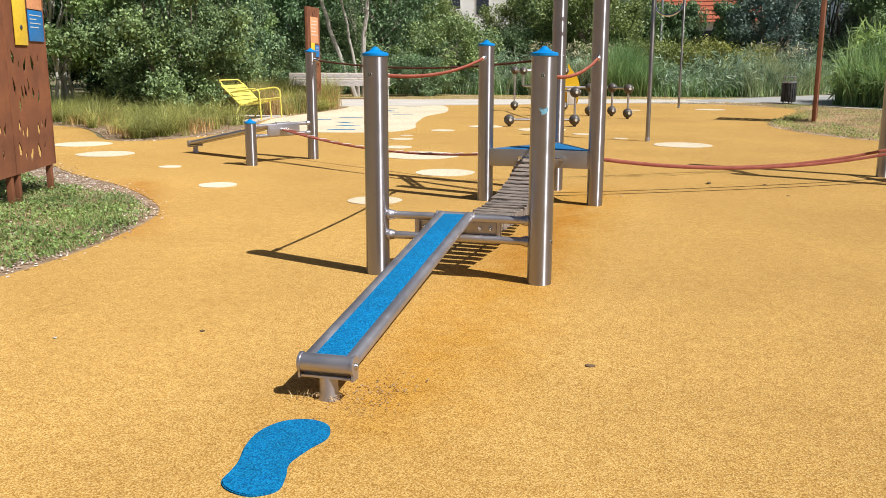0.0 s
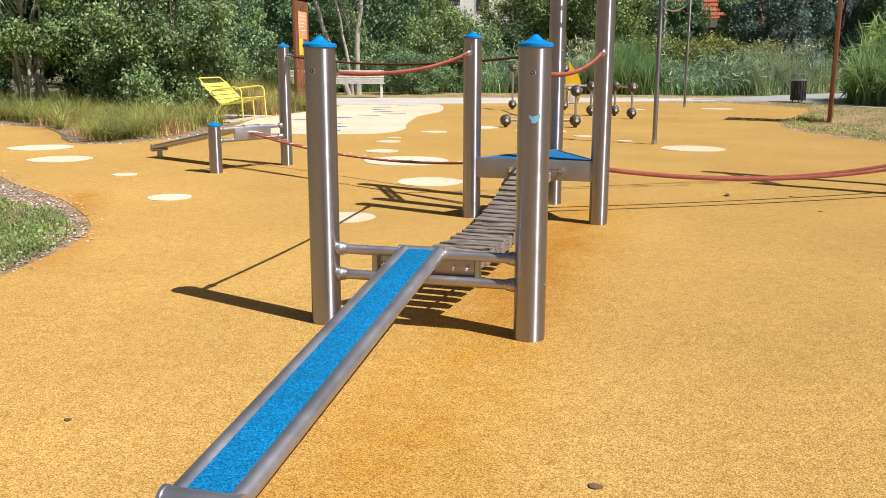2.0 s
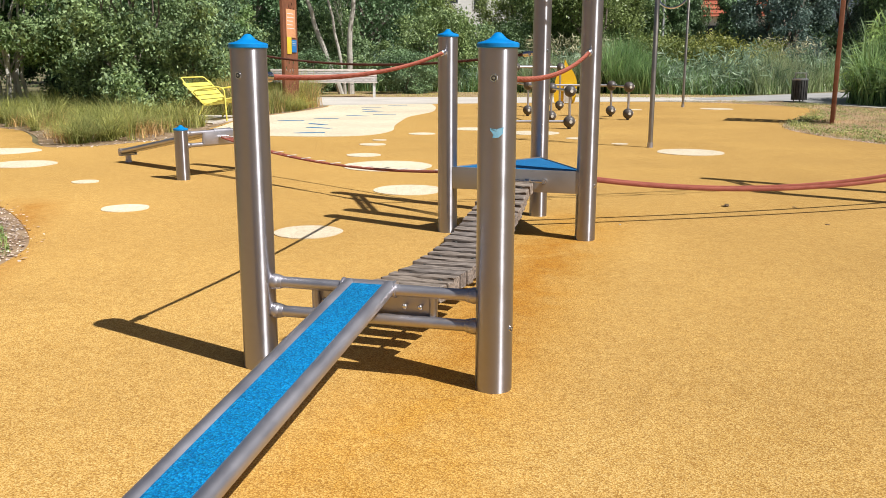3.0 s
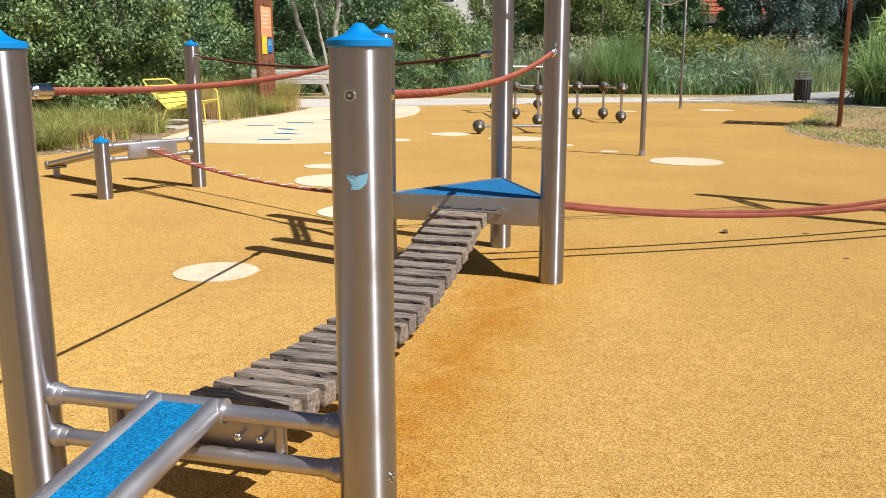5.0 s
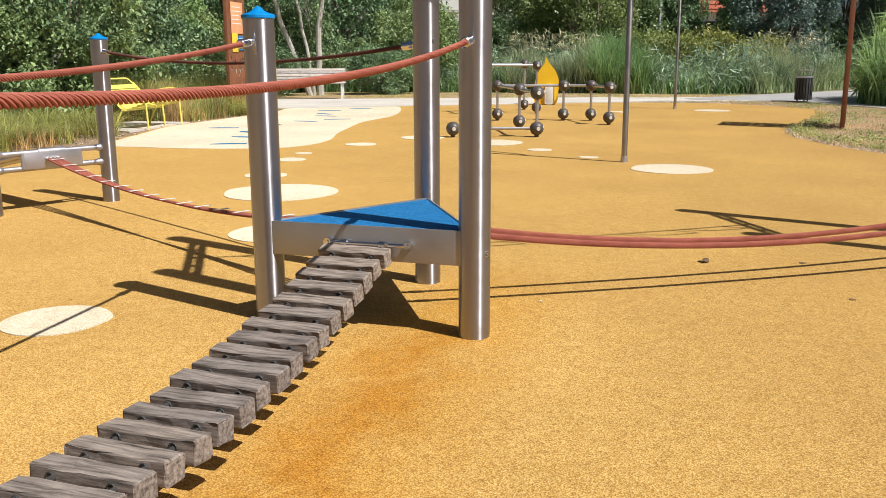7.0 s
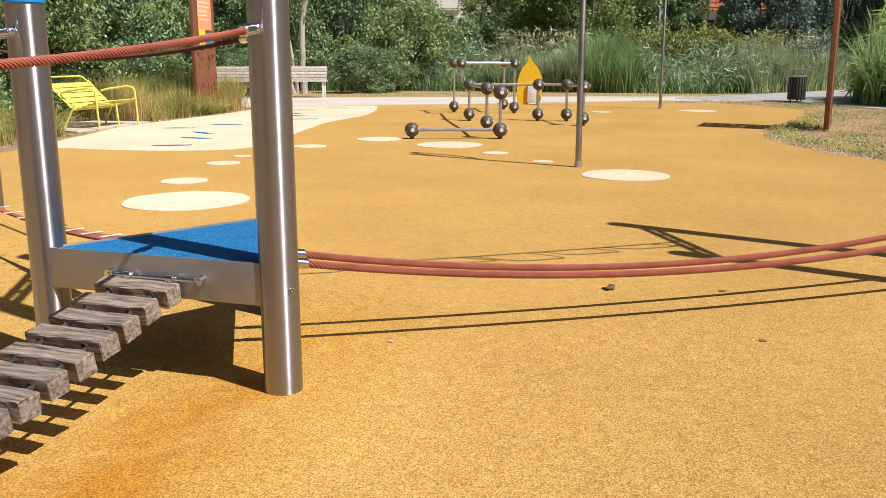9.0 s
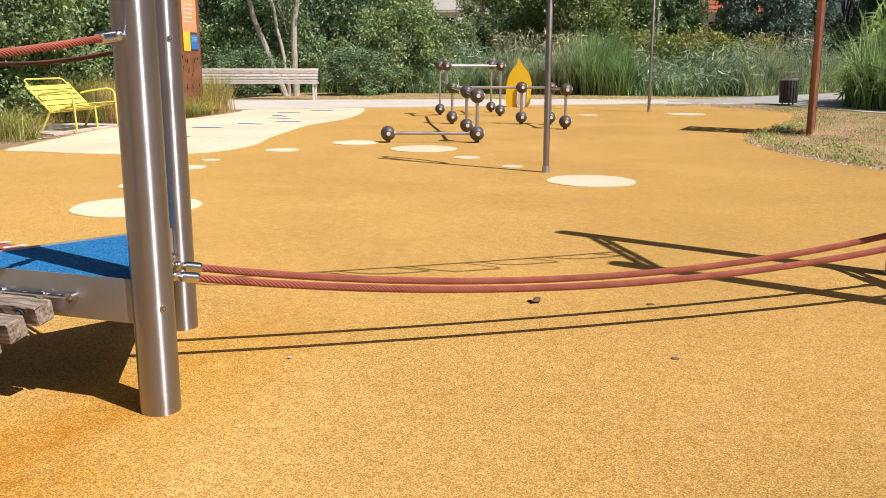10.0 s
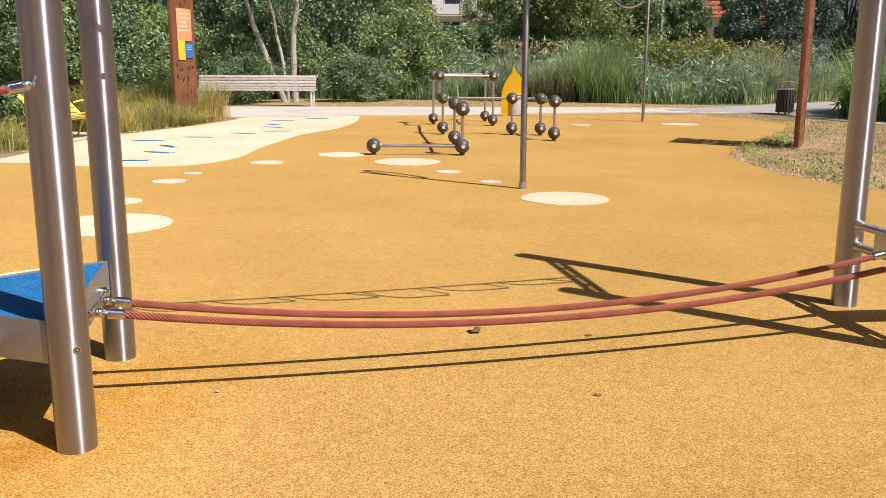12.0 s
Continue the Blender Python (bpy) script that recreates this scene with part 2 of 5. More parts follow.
M_TILE = mottled("red_roof_tile", (0.42, 0.10, 0.055), (0.55, 0.16, 0.08), 2.0, 0.85, fine=15.0)
M_GLASSDARK = mottled("dark_window", (0.03, 0.035, 0.045), (0.05, 0.055, 0.07), 1.0, 0.15, relief=0.0)
M_FLOORMARK = mottled("dark_mark", (0.13, 0.08, 0.04), (0.22, 0.14, 0.07), 30.0, 0.9)


# ---- mesh helpers ----
def part(name, bm, material, parent=None, label="", smooth=True):
    """One bmesh as one mesh object, under a thing or on its own."""
    me = bpy.data.meshes.new(name)
    bm.normal_update()
    if smooth:
        for f in bm.faces:
            f.smooth = True
        for e in bm.edges:
            if len(e.link_faces) == 2 and e.calc_face_angle(0) > 0.6:
                e.smooth = False
    bm.to_mesh(me)
    bm.free()
    me.materials.append(material)
    ob = new(name, me)
    if parent:
        ob.parent = parent
    return tagged(ob, label) if label else ob


def thing(name, m, label, category, group="", kind=""):
    ob = new(name)
    ob.empty_display_size = 0.1
    ob.matrix_world = m
    return tagged(ob, label, category, group, kind)


def tube(bm, a, b, r, r2=None, seg=20, caps=True):
    a, b = Vector(a), Vector(b)
    d = b - a
    m = Matrix.Translation((a + b) / 2) @ d.to_track_quat('Z', 'Y').to_matrix().to_4x4()
    bmesh.ops.create_cone(bm, cap_ends=caps, segments=seg, radius1=r, radius2=r if r2 is None else r2, depth=d.length, matrix=m)
    return bm


def ball(bm, c, r, squash=1.0, u=16, v=10):
    bmesh.ops.create_uvsphere(bm, u_segments=u, v_segments=v, radius=r, matrix=Matrix.Translation(c) @ Matrix.Diagonal((1, 1, squash, 1)))
    return bm


def box(bm, c, s, m=None, bevel=0.0):
    g = bmesh.ops.create_cube(bm, size=1.0, matrix=(m or Matrix()) @ Matrix.Translation(c) @ Matrix.Diagonal((*s, 1)))
    if bevel:
        edges = {e for v in g["verts"] for e in v.link_edges}
        bmesh.ops.bevel(bm, geom=list(edges), offset=bevel, segments=2, affect='EDGES', profile=0.6)
    return bm


def spin(bm, profile, seg=24, c=(0, 0, 0)):
    """A turned shape from (radius, height) pairs."""
    rings = []
    for r, z in profile:
        if r < 1e-5:
            rings.append([bm.verts.new((c[0], c[1], c[2] + z))])
        else:
            rings.append([bm.verts.new((c[0] + r * math.cos(2 * math.pi * i / seg), c[1] + r * math.sin(2 * math.pi * i / seg), c[2] + z)) for i in range(seg)])
    for p, q in zip(rings, rings[1:]):
        for i in range(seg):
            j = (i + 1) % seg
            if len(p) == 1:
                bm.faces.new((p[0], q[i], q[j]))
            elif len(q) == 1:
                bm.faces.new((p[i], p[j], q[0]))
            else:
                bm.faces.new((p[i], p[j], q[j], q[i]))
    bmesh.ops.recalc_face_normals(bm, faces=bm.faces)
    return bm


def strand(bm, points, r, seg=8):
    """A round bar along a line of points."""
    pts = [Vector(p) for p in points]
    rings = []
    side = None
    for i, p in enumerate(pts):
        d = (pts[min(i + 1, len(pts) - 1)] - pts[max(i - 1, 0)]).normalized()
        if side is None:
            side = d.orthogonal().normalized()
        side = (side - d * side.dot(d)).normalized()
        up = d.cross(side)
        rings.append([bm.verts.new(p + r * (math.cos(2 * math.pi * k / seg) * side + math.sin(2 * math.pi * k / seg) * up)) for k in range(seg)])
    for a, b in zip(rings, rings[1:]):
        for k in range(seg):
            j = (k + 1) % seg
            bm.faces.new((a[k], a[j], b[j], b[k]))
    bm.faces.new(rings[0][::-1])
    bm.faces.new(rings[-1])
    return bm


def sagging(a, b, sag, n=40):
    a, b = Vector(a), Vector(b)
    return [a.lerp(b, i / n) - Vector((0, 0, sag * 4 * (i / n) * (1 - i / n))) for i in range(n + 1)]


def laid_rope(parent, material, a, b, sag, r, strands=6, pitch=0.10):
    """A twisted rope: several strands wound round a sagging line, each a part, with thick ones darkened in the grooves.
    """
    a, b = Vector(a), Vector(b)
    length = (b - a).length
    n = int(length / pitch * 12)
    line = sagging(a, b, sag, n)
    for s in range(strands):
        pts = []
        for i, p in enumerate(line):
            d = (line[min(i + 1, n)] - line[max(i - 1, 0)]).normalized()
            side = d.cross(Vector((0, 0, 1))).normalized()
            up = side.cross(d)
            w = -2 * math.pi * (i / n * length / pitch + s / strands)
            pts.append(p + r * (0.71 if strands > 3 else 0.62) * (math.cos(w) * side + math.sin(w) * up))
        part("strand", strand(bmesh.new(), pts, r * (0.27 if strands > 3 else 0.42), 6), material, parent)
    # dark inner tube: the shade between the strands is put in as colour
    if strands > 3:
        part("groove_shade_core", strand(bmesh.new(), line[::6] + [line[-1]], r * 0.55, 8), M_DARKROPE, parent)


def smooth_loop(points, steps=6):
    """A closed Catmull-Rom curve through the points of a plan."""
    out = []
    n = len(points)
    for i in range(n):
        p0, p1, p2, p3 = (Vector(points[(i + k) % n]) for k in (-1, 0, 1, 2))
        for s in range(steps):
            t = s / steps
            out.append(0.5 * (2 * p1 + (p2 - p0) * t + (2 * p0 - 5 * p1 + 4 * p2 - p3) * t * t + (3 * p1 - p0 - 3 * p2 + p3) * t ** 3))
    return out


def slab(name, outline, z, thick, material, label, category, curve=True, steps=6, rounding=0.0, kind="structure", group=""):
    bm = bmesh.new()
    loop = smooth_loop(outline, steps) if curve else [Vector(p) for p in outline]
    f = bm.faces.new([bm.verts.new((p.x, p.y, z)) for p in loop])
    bm.normal_update()
    if f.normal.z < 0:
        f.normal_flip()
    r = bmesh.ops.extrude_face_region(bm, geom=[f])
    top = [g for g in r["geom"] if isinstance(g, bmesh.types.BMVert)]
    for v in bm.verts:
        if v not in top:
            v.co.z = z - thick
    bm.normal_update()
    if rounding:
        edges = [e for e in bm.edges if abs(e.verts[0].co.z - z) < 1e-6 and abs(e.verts[1].co.z - z) < 1e-6]
        bmesh.ops.bevel(bm, geom=edges, offset=rounding, segments=2, affect='EDGES')
    bmesh.ops.recalc_face_normals(bm, faces=bm.faces)
    ob = part(name, bm, material, smooth=False)
    return tagged(ob, label, category, group, kind)


def inside(poly, xs, ys):
    """Which of the points lie inside a plan."""
    hit = np.zeros(len(xs), bool)
    for (x1, y1), (x2, y2) in zip(poly, poly[1:] + poly[:1]):
        cross = ((y1 > ys) != (y2 > ys)) & (xs < (x2 - x1) * (ys - y1) / (y2 - y1 + 1e-12) + x1)
        hit ^= cross
    return hit


def from_arrays(name, co, faces, material, parent=None):
    """A mesh of many quads from numpy arrays."""
    me = bpy.data.meshes.new(name)
    nf, k = faces.shape
    me.vertices.add(len(co))
    me.vertices.foreach_set("co", co.astype(np.float32).ravel())
    me.loops.add(nf * k)
    me.loops.foreach_set("vertex_index", faces.astype(np.int32).ravel())
    me.polygons.add(nf)
    me.polygons.foreach_set("loop_start", np.arange(0, nf * k, k, dtype=np.int32))
    me.update(calc_edges=True)
    me.materials.append(material)
    ob = new(name, me)
    if parent:
        ob.parent = parent
    return ob


def blades(rng, base, height, width, lean, droop=0.6, segs=3):
    """Arrays of curved grass blades standing on the given points."""
    n = len(base)
    az = rng.uniform(0, 2 * np.pi, n)
    out = np.stack([np.cos(az), np.sin(az), np.zeros(n)], 1)
    side = np.stack([-np.sin(az), np.cos(az), np.zeros(n)], 1)
    h = height * rng.uniform(0.55, 1.1, n)
    h = h * (0.82 + 0.22 * np.sin(base[:, 0] * 1.7 + 2.0 * np.sin(base[:, 1] * 0.9)) + 0.12 * np.sin(base[:, 0] * 4.1 + base[:, 1] * 3.3))
    ln = lean * rng.uniform(0.2, 1.3, n)
    rows = []
    for s in range(segs + 1):
        t = s / segs
        w = width * (1 - t * 0.93) * 0.5
        c = base + out * (ln * h * t ** 1.6)[:, None]
        c = c + np.stack([np.zeros(n), np.zeros(n), h * (t - droop * np.clip(ln, 0, 1.2) * 0.5 * t ** 2.5)], 1)
        rows += [c - side * w, c + side * w]
    co = np.stack(rows, 1).reshape(-1, 3)
    k = 2 * (segs + 1)
    quads = np.array([[2 * s, 2 * s + 1, 2 * s + 3, 2 * s + 2] for s in range(segs)])
    faces = (np.arange(n)[:, None, None] * k + quads[None]).reshape(-1, 4)
    return co, faces


def leaves(rng, centres, size, up=0.35, wide=0.26):
    """Arrays of small folded leaves at the given points."""
    n = len(centres)
    d = rng.normal(size=(n, 3))
    d[:, 2] -= 0.5
    d /= np.linalg.norm(d, axis=1)[:, None]
    nrm = rng.normal(size=(n, 3)) + np.array([0, 0, up * 3])
    s = np.cross(d, nrm)
    s /= np.linalg.norm(s, axis=1)[:, None] + 1e-9
    u = np.cross(s, d)
    L = (size * rng.uniform(0.55, 1.25, n))[:, None]
    co = np.stack([centres, centres + d * L * 0.45 + s * L * wide + u * L * 0.10, centres + d * L,
                   centres + d * L * 0.45 - s * L * wide + u * L * 0.10], 1).reshape(-1, 3)
    faces = np.arange(4 * n).reshape(n, 4)
    return co, faces


def crown_points(rng, count, size, clumps, clump_r, floor=0.0, hollow=0.55):
    """Points in many clumps, near the outside of an uneven crown."""
    v = rng.normal(size=(clumps, 3))
    v /= np.linalg.norm(v, axis=1)[:, None]
    rad = hollow + (1 - hollow) * rng.uniform(0, 1, clumps) ** 0.6
    rad *= 1 + 0.22 * np.sin(3.1 * v[:, 0] + 5 * v[:, 2] + 1) * np.cos(4.3 * v[:, 1])
    c = v * rad[:, None] * np.array(size) * 0.5
    c[:, 2] += size[2] * 0.5
    pick = rng.integers(0, clumps, count)
    scale = clump_r * rng.uniform(0.5, 1.3, clumps)
    p = c[pick] + rng.normal(size=(count, 3)) * scale[pick][:, None] * np.array([0.5, 0.5, 0.42])
    p[:, 2] = np.maximum(p[:, 2], floor + 0.03 + rng.uniform(0, 0.1, count))
    return p, c


def plant(name, m, label, category, seed, size, lift, count, clumps, clump_r, leaf, mat_leaf, mat_bark, trunks, trunk_r, group=""):
    """A tree or bush: tapered stems with limbs, and a crown of separate leaves in clumps."""
    rng = np.random.default_rng(seed)
    ob = thing(name, m, label, category, group)
    p, c = crown_points(rng, count, size, clumps, clump_r, -lift)
    p[:, 2] += lift
    c[:, 2] += lift
    co, fa = leaves(rng, p, leaf)
    crown = from_arrays("crown", co, fa, mat_leaf, ob)
    bm = bmesh.new()
    for i in range(trunks):
        a = 2 * math.pi * i / trunks + rng.uniform(0, 1)
        foot = Vector((math.cos(a), math.sin(a), 0)) * (0.12 * size[0] * (trunks > 1)) * rng.uniform(0.3, 1)
        top = Vector((math.cos(a) * size[0] * 0.18 * (trunks > 1), math.sin(a) * size[1] * 0.18 * (trunks > 1), lift + size[2] * 0.75))
        n = 9
        pts = [foot.lerp(top, k / n) + Vector((rng.normal() * 0.05, rng.normal() * 0.05, 0)) * (k > 0) for k in range(n + 1)]
        for k in range(n):
            tube(bm, pts[k], pts[k + 1], trunk_r * (1 - 0.85 * k / n), trunk_r * (1 - 0.85 * (k + 1) / n), 8, False)
    for q in c[rng.permutation(len(c))[:26]]:
        q = Vector(q)
        s = Vector((q.x * 0.1, q.y * 0.1, max(0.15, min(q.z * 0.55, lift + size[2] * 0.5))))
        mid = s.lerp(q, 0.5) + Vector((0, 0, 0.1))
        tube(bm, s, mid, trunk_r * 0.34, trunk_r * 0.2, 6, False)
        tube(bm, mid, q, trunk_r * 0.2, trunk_r * 0.06, 6, False)
    part("trunk", bm, mat_bark, ob)
    return ob


# ---- ground ----
bm = bmesh.new()
bmesh.ops.create_grid(bm, x_segments=8, y_segments=8, size=300, matrix=Matrix.Translation((0, 60, -0.012)))
tagged(part("ground", bm, M_GROUND), "rough grassy ground reaching to the horizon", "ground", kind="structure")

YELLOW = [(7.50, -9.00), (2.00, -9.50), (-3.40, -9.00), (-3.11, -5.00), (-2.97, -2.00), (-2.93, -0.74), (-2.98, -0.05), (-3.09, 0.48), (-3.30, 1.16),
          (-3.68, 1.77), (-4.72, 2.66), (-5.95, 3.39), (-7.35, 4.42), (-9.51, 5.60), (-13.00, 7.60), (-14.50, 9.60), (-12.68, 9.82),
          (-11.78, 9.63), (-10.86, 9.34), (-9.75, 8.42), (-8.90, 7.53), (-8.15, 7.03), (-7.68, 7.39), (-7.46, 8.24), (-7.39, 9.14),
          (-7.78, 10.21), (-8.26, 11.55), (-8.75, 13.01), (-8.88, 14.69), (-9.01, 16.48), (-9.23, 18.08), (-9.44, 18.87), (-8.43, 19.60),
          (-7.03, 20.53), (-5.13, 21.76), (-3.27, 23.04), (-1.88, 23.85), (0.153, 23.9), (1.71, 22.89), (2.74, 21.27), (2.63, 19.08), (2.16, 17.11),
          (1.72, 15.38), (1.72, 13.91), (1.98, 12.99), (2.41, 11.97), (3.12, 11.04), (4.40, 10.20), (6.30, 9.60), (8.00, 7.00), (8.40, 0.00)]
slab("rubber_floor", YELLOW, 0.0, 0.035, M_YELLOW, "yellow poured rubber playground surface, worn and stained", "playground surface", rounding=0.004)
CREAM = [(-7.44, 9.61), (-6.90, 9.63), (-6.15, 9.63), (-5.21, 9.87), (-4.75, 10.37), (-4.75, 11.28), (-5.15, 12.46), (-5.50, 13.75), (-5.80, 15.05),
         (-5.90, 16.78), (-6.33, 18.38), (-6.78, 19.57), (-7.22, 20.25), (-8.34, 19.61), (-9.34, 18.83), (-9.14, 17.99), (-8.92, 16.49), (-8.79, 14.69),
         (-8.66, 13.01), (-8.17, 11.56), (-7.73, 10.31)]
slab("cream_floor_band", CREAM, 0.005, 0.02, M_CREAM, "cream poured rubber band winding like a stream", "playground surface")


def disc(x, y, r, squeeze=1.0):
    pts = [(x + r * math.cos(a * math.pi / 6) * (1 + 0.04 * math.sin(3 * a + x)), y + r * squeeze * math.sin(a * math.pi / 6)) for a in range(12)]
    slab("floor_spot", pts, 0.005, 0.02, M_CREAM, "round cream rubber spot set in the yellow floor", "floor spot", steps=4, group="cream spots in the floor")


for x, y, r in ((-8.28, 6.38, 0.42), (-6.98, 5.26, 0.37), (-5.27, 4.25, 0.13), (-3.87, 3.03, 0.19), (-2.00, 2.58, 0.24), (-2.04, 4.74, 0.33),
                (-2.93, 6.45, 0.51), (-3.65, 7.46, 0.22), (-4.10, 8.84, 0.19), (-4.27, 9.53, 0.11), (-4.05, 10.84, 0.22), (-3.58, 12.10, 0.33),
                (-2.36, 11.60, 0.44), (-1.50, 10.78, 0.16), (-0.75, 10.08, 0.12), (0.28, 9.18, 0.43), (0.38, 20.46, 0.40), (-1.55, 19.41, 0.21)):
    disc(x, y, r)


def dash(x, y, turn, s=1.0):
    c, d = math.cos(turn), math.sin(turn)
    shape = ((-0.42, -0.02), (-0.2, 0.09), (0.1, 0.10), (0.32, 0.04), (0.45, 0.10), (0.40, 0.0), (0.42, -0.08), (0.15, -0.09), (-0.2, -0.10))
    pts = [(x + s * (u * c - v * d), y + s * (u * d + v * c)) for u, v in shape]
    slab("floor_fish", pts, 0.010, 0.018, M_BLUE, "small blue rubber fish set in the cream floor", "floor marking", steps=3, group="blue fish in the floor")


for i, (x, y) in enumerate(((-5.86, 10.35), (-6.19, 11.39), (-6.63, 12.23), (-7.54, 12.92), (-7.19, 13.81), (-6.93, 14.81), (-6.57, 15.50),
                            (-7.22, 16.36), (-7.58, 17.03), (-7.99, 18.16), (-7.63, 19.09))):
    dash(x, y, (0.5, -0.1, -0.5, 0.35, 0.3, -0.05)[i % 6], 0.6)

FOOT = [(-0.37, -2.564), (-0.321, -2.608), (-0.244, -2.617), (-0.19, -2.563), (-0.21, -2.474), (-0.239, -2.396), (-0.23, -2.288), (-0.21, -2.19),
        (-0.249, -2.101), (-0.332, -2.078), (-0.41, -2.123), (-0.443, -2.221), (-0.429, -2.329), (-0.394, -2.426), (-0.38, -2.496)]
slab("floor_footprint", FOOT, 0.008, 0.02, M_BLUE, "blue rubber footprint set in the yellow floor", "floor marking", rounding=0.003)

PATHWAY = [(-26.00, 14.50), (-15.01, 17.48), (-9.44, 18.89), (-8.43, 19.62), (-7.03, 20.58), (-5.13, 21.87), (-3.27, 23.19), (-1.68, 24.20), (2.02, 25.36), (3.15, 23.95), (4.45, 22.10), (7.50, 19.20), (14.00, 16.00),
           (14.00, 19.50), (8.20, 22.30), (5.00, 26.20), (0.984, 27.43), (-2.40, 26.93), (-6.06, 25.56), (-10.02, 23.95), (-15.22, 23.01), (-26.00, 21.00)]
slab("path", PATHWAY, 0.012, 0.045, M_CONCRETE, "pale concrete footpath beside the playground", "path")
ROADWAY = [(-0.5, 26.0), (2.0, 25.4), (3.9, 24.2), (4.6, 26.0), (5.6, 29.0), (8.0, 34.0), (12, 40), (6.6, 40), (5.6, 36.0), (3.6, 32.6), (1.6, 29.6)]
slab("asphalt_path", ROADWAY, 0.018, 0.05, M_ASPHALT, "grey asphalt path leading off between the reeds", "path")
VERGE = [(-9.0, 24.2), (-6, 25.2), (-2.3, 26.1), (0.5, 26.2), (1.6, 29.0), (-3, 30.0), (-8, 29.6), (-13, 28.6), (-14, 24.9)]
slab("grass_verge", VERGE, 0.008, 0.04, M_DRY, "strip of mown dry grass behind the path", "grass")
RIGHTBED = [(2.65, 19.08), (2.76, 21.27), (1.76, 22.95), (0.256, 24.02), (2.02, 25.14), (3.25, 23.75), (4.55, 21.95), (7.50, 19.05), (14.00, 15.80), (14.00, 10.50), (8.20, 7.20), (6.40, 9.70), (4.40, 10.28), (3.16, 11.15),
            (2.47, 12.08), (2.04, 13.10), (1.78, 13.92), (1.78, 15.39), (2.21, 17.11)]
RIGHTBED = [(x - 0.35 * (x < 4.5), y) for x, y in RIGHTBED]
slab("dry_lawn", RIGHTBED, -0.004, 0.06, M_DRY, "sun-dried lawn beside the rubber floor", "grass")
LEFTBED = [(-3.44, -9.00), (-3.15, -5.00), (-3.01, -2.00), (-2.97, -0.74), (-3.03, -0.06), (-3.13, 0.50), (-3.34, 1.19), (-3.72, 1.83), (-4.76, 2.71),
           (-5.99, 3.47), (-7.39, 4.51), (-9.55, 5.69), (-13.05, 7.70), (-18.00, 8.00), (-18.00, -9.00)]
LEFTBED = [(x + 0.12, y + 0.05) for x, y in LEFTBED]
slab("planting_strip", LEFTBED, -0.005, 0.04, M_SOIL, "soil strip with wood chips and patchy green grass", "planting bed")
SEDGEBED = [(-12.78, 9.91), (-11.78, 9.72), (-10.86, 9.44), (-9.75, 8.52), (-8.90, 7.63), (-8.15, 7.13), (-7.74, 7.44), (-7.53, 8.24), (-7.47, 9.13),
            (-7.84, 10.20), (-8.34, 11.55), (-8.83, 13.00), (-8.95, 14.68), (-9.09, 16.47), (-9.31, 18.07), (-9.51, 18.76), (-15.01, 17.29), (-26.00, 14.00), (-26.00, 10.00)]
SEDGEBED = [(x + 0.25, y - 0.25) for x, y in SEDGEBED]
slab("sedge_bed", SEDGEBED, -0.006, 0.045, M_SOIL, "planting bed of bare soil and wood chips", "planting bed")
slab("chair_pad", [(-10.0, 12.1), (-8.5, 11.65), (-8.75, 13.1), (-8.85, 13.9), (-10.0, 13.8)], 0.02, 0.03, M_CONCRETE, "pale concrete pad under the yellow seat", "paving", curve=False)

# ---- steel posts and climbing frames ----
POST_R = 0.0675


def post(parent, x, y, h, cap=True, r=POST_R, bolt=None):
    """A steel post with a blue domed cap, a drilled collar and a hex bolt."""
    bm = bmesh.new()
    top = h - 0.044 if cap else h
    spin(bm, [(r, -0.02), (r, 0.006), (r, top - 0.003), (r - 0.003, top), (0, top)], 40, (x, y, 0))
    p = part("post", bm, M_STEEL, parent)
    if cap:
        bm = bmesh.new()
        spin(bm, [(r + 0.003, -0.009), (r + 0.0055, -0.006), (r + 0.0055, 0.006), (r + 0.001, 0.0105), (r * 0.80, 0.0135), (r * 0.58, 0.0185), (r * 0.40, 0.026), (r * 0.27, 0.035), (r * 0.16, 0.042), (0, 0.0445)], 32, (x, y, top))
        part("cap", bm, M_CAP, p, "blue plastic domed cap")
    if bolt:
        for a, z in bolt:
            d = Vector((math.cos(a), math.sin(a), 0))
            c = Vector((x, y, z)) + d * (r - 0.002)
            bm = bmesh.new()
            tube(bm, c - d * 0.004, c + d * 0.0045, 0.0135, 0.0125, 20)
            b = part("bolt", bm, M_BRIGHT, p, "recessed hex bolt")
            # no hollow is cut: a black disc paints the recess's shade round the pin
            bm = bmesh.new()
            tube(bm, c, c + d * 0.0052, 0.0092, 0.0092, 16)
            part("recess_shade", bm, M_RUBBER, b)
            bm = bmesh.new()
            tube(bm, c, c + d * 0.0062, 0.0052, 0.0048, 6)
            part("pin", bm, M_BRIGHT, b)
    return p


def crossbar(parent, xa, xb, z, y=0.0, r=0.022):
    bm = bmesh.new()
    tube(bm, (xa, y, z), (xb, y, z), r, seg=20)
    b = part("crossbar", bm, M_PIPE, parent)
    for x, s in ((xa, 1), (xb, -1)):
        bm = bmesh.new()
        ball(bm, (x + s * 0.012, y, z), 0.034, 0.9)
        tube(bm, (x + s * 0.03, y, z), (x + s * 0.045, y, z), 0.028, 0.0235)
        part("collar", bm, M_PIPE, b)
    return b


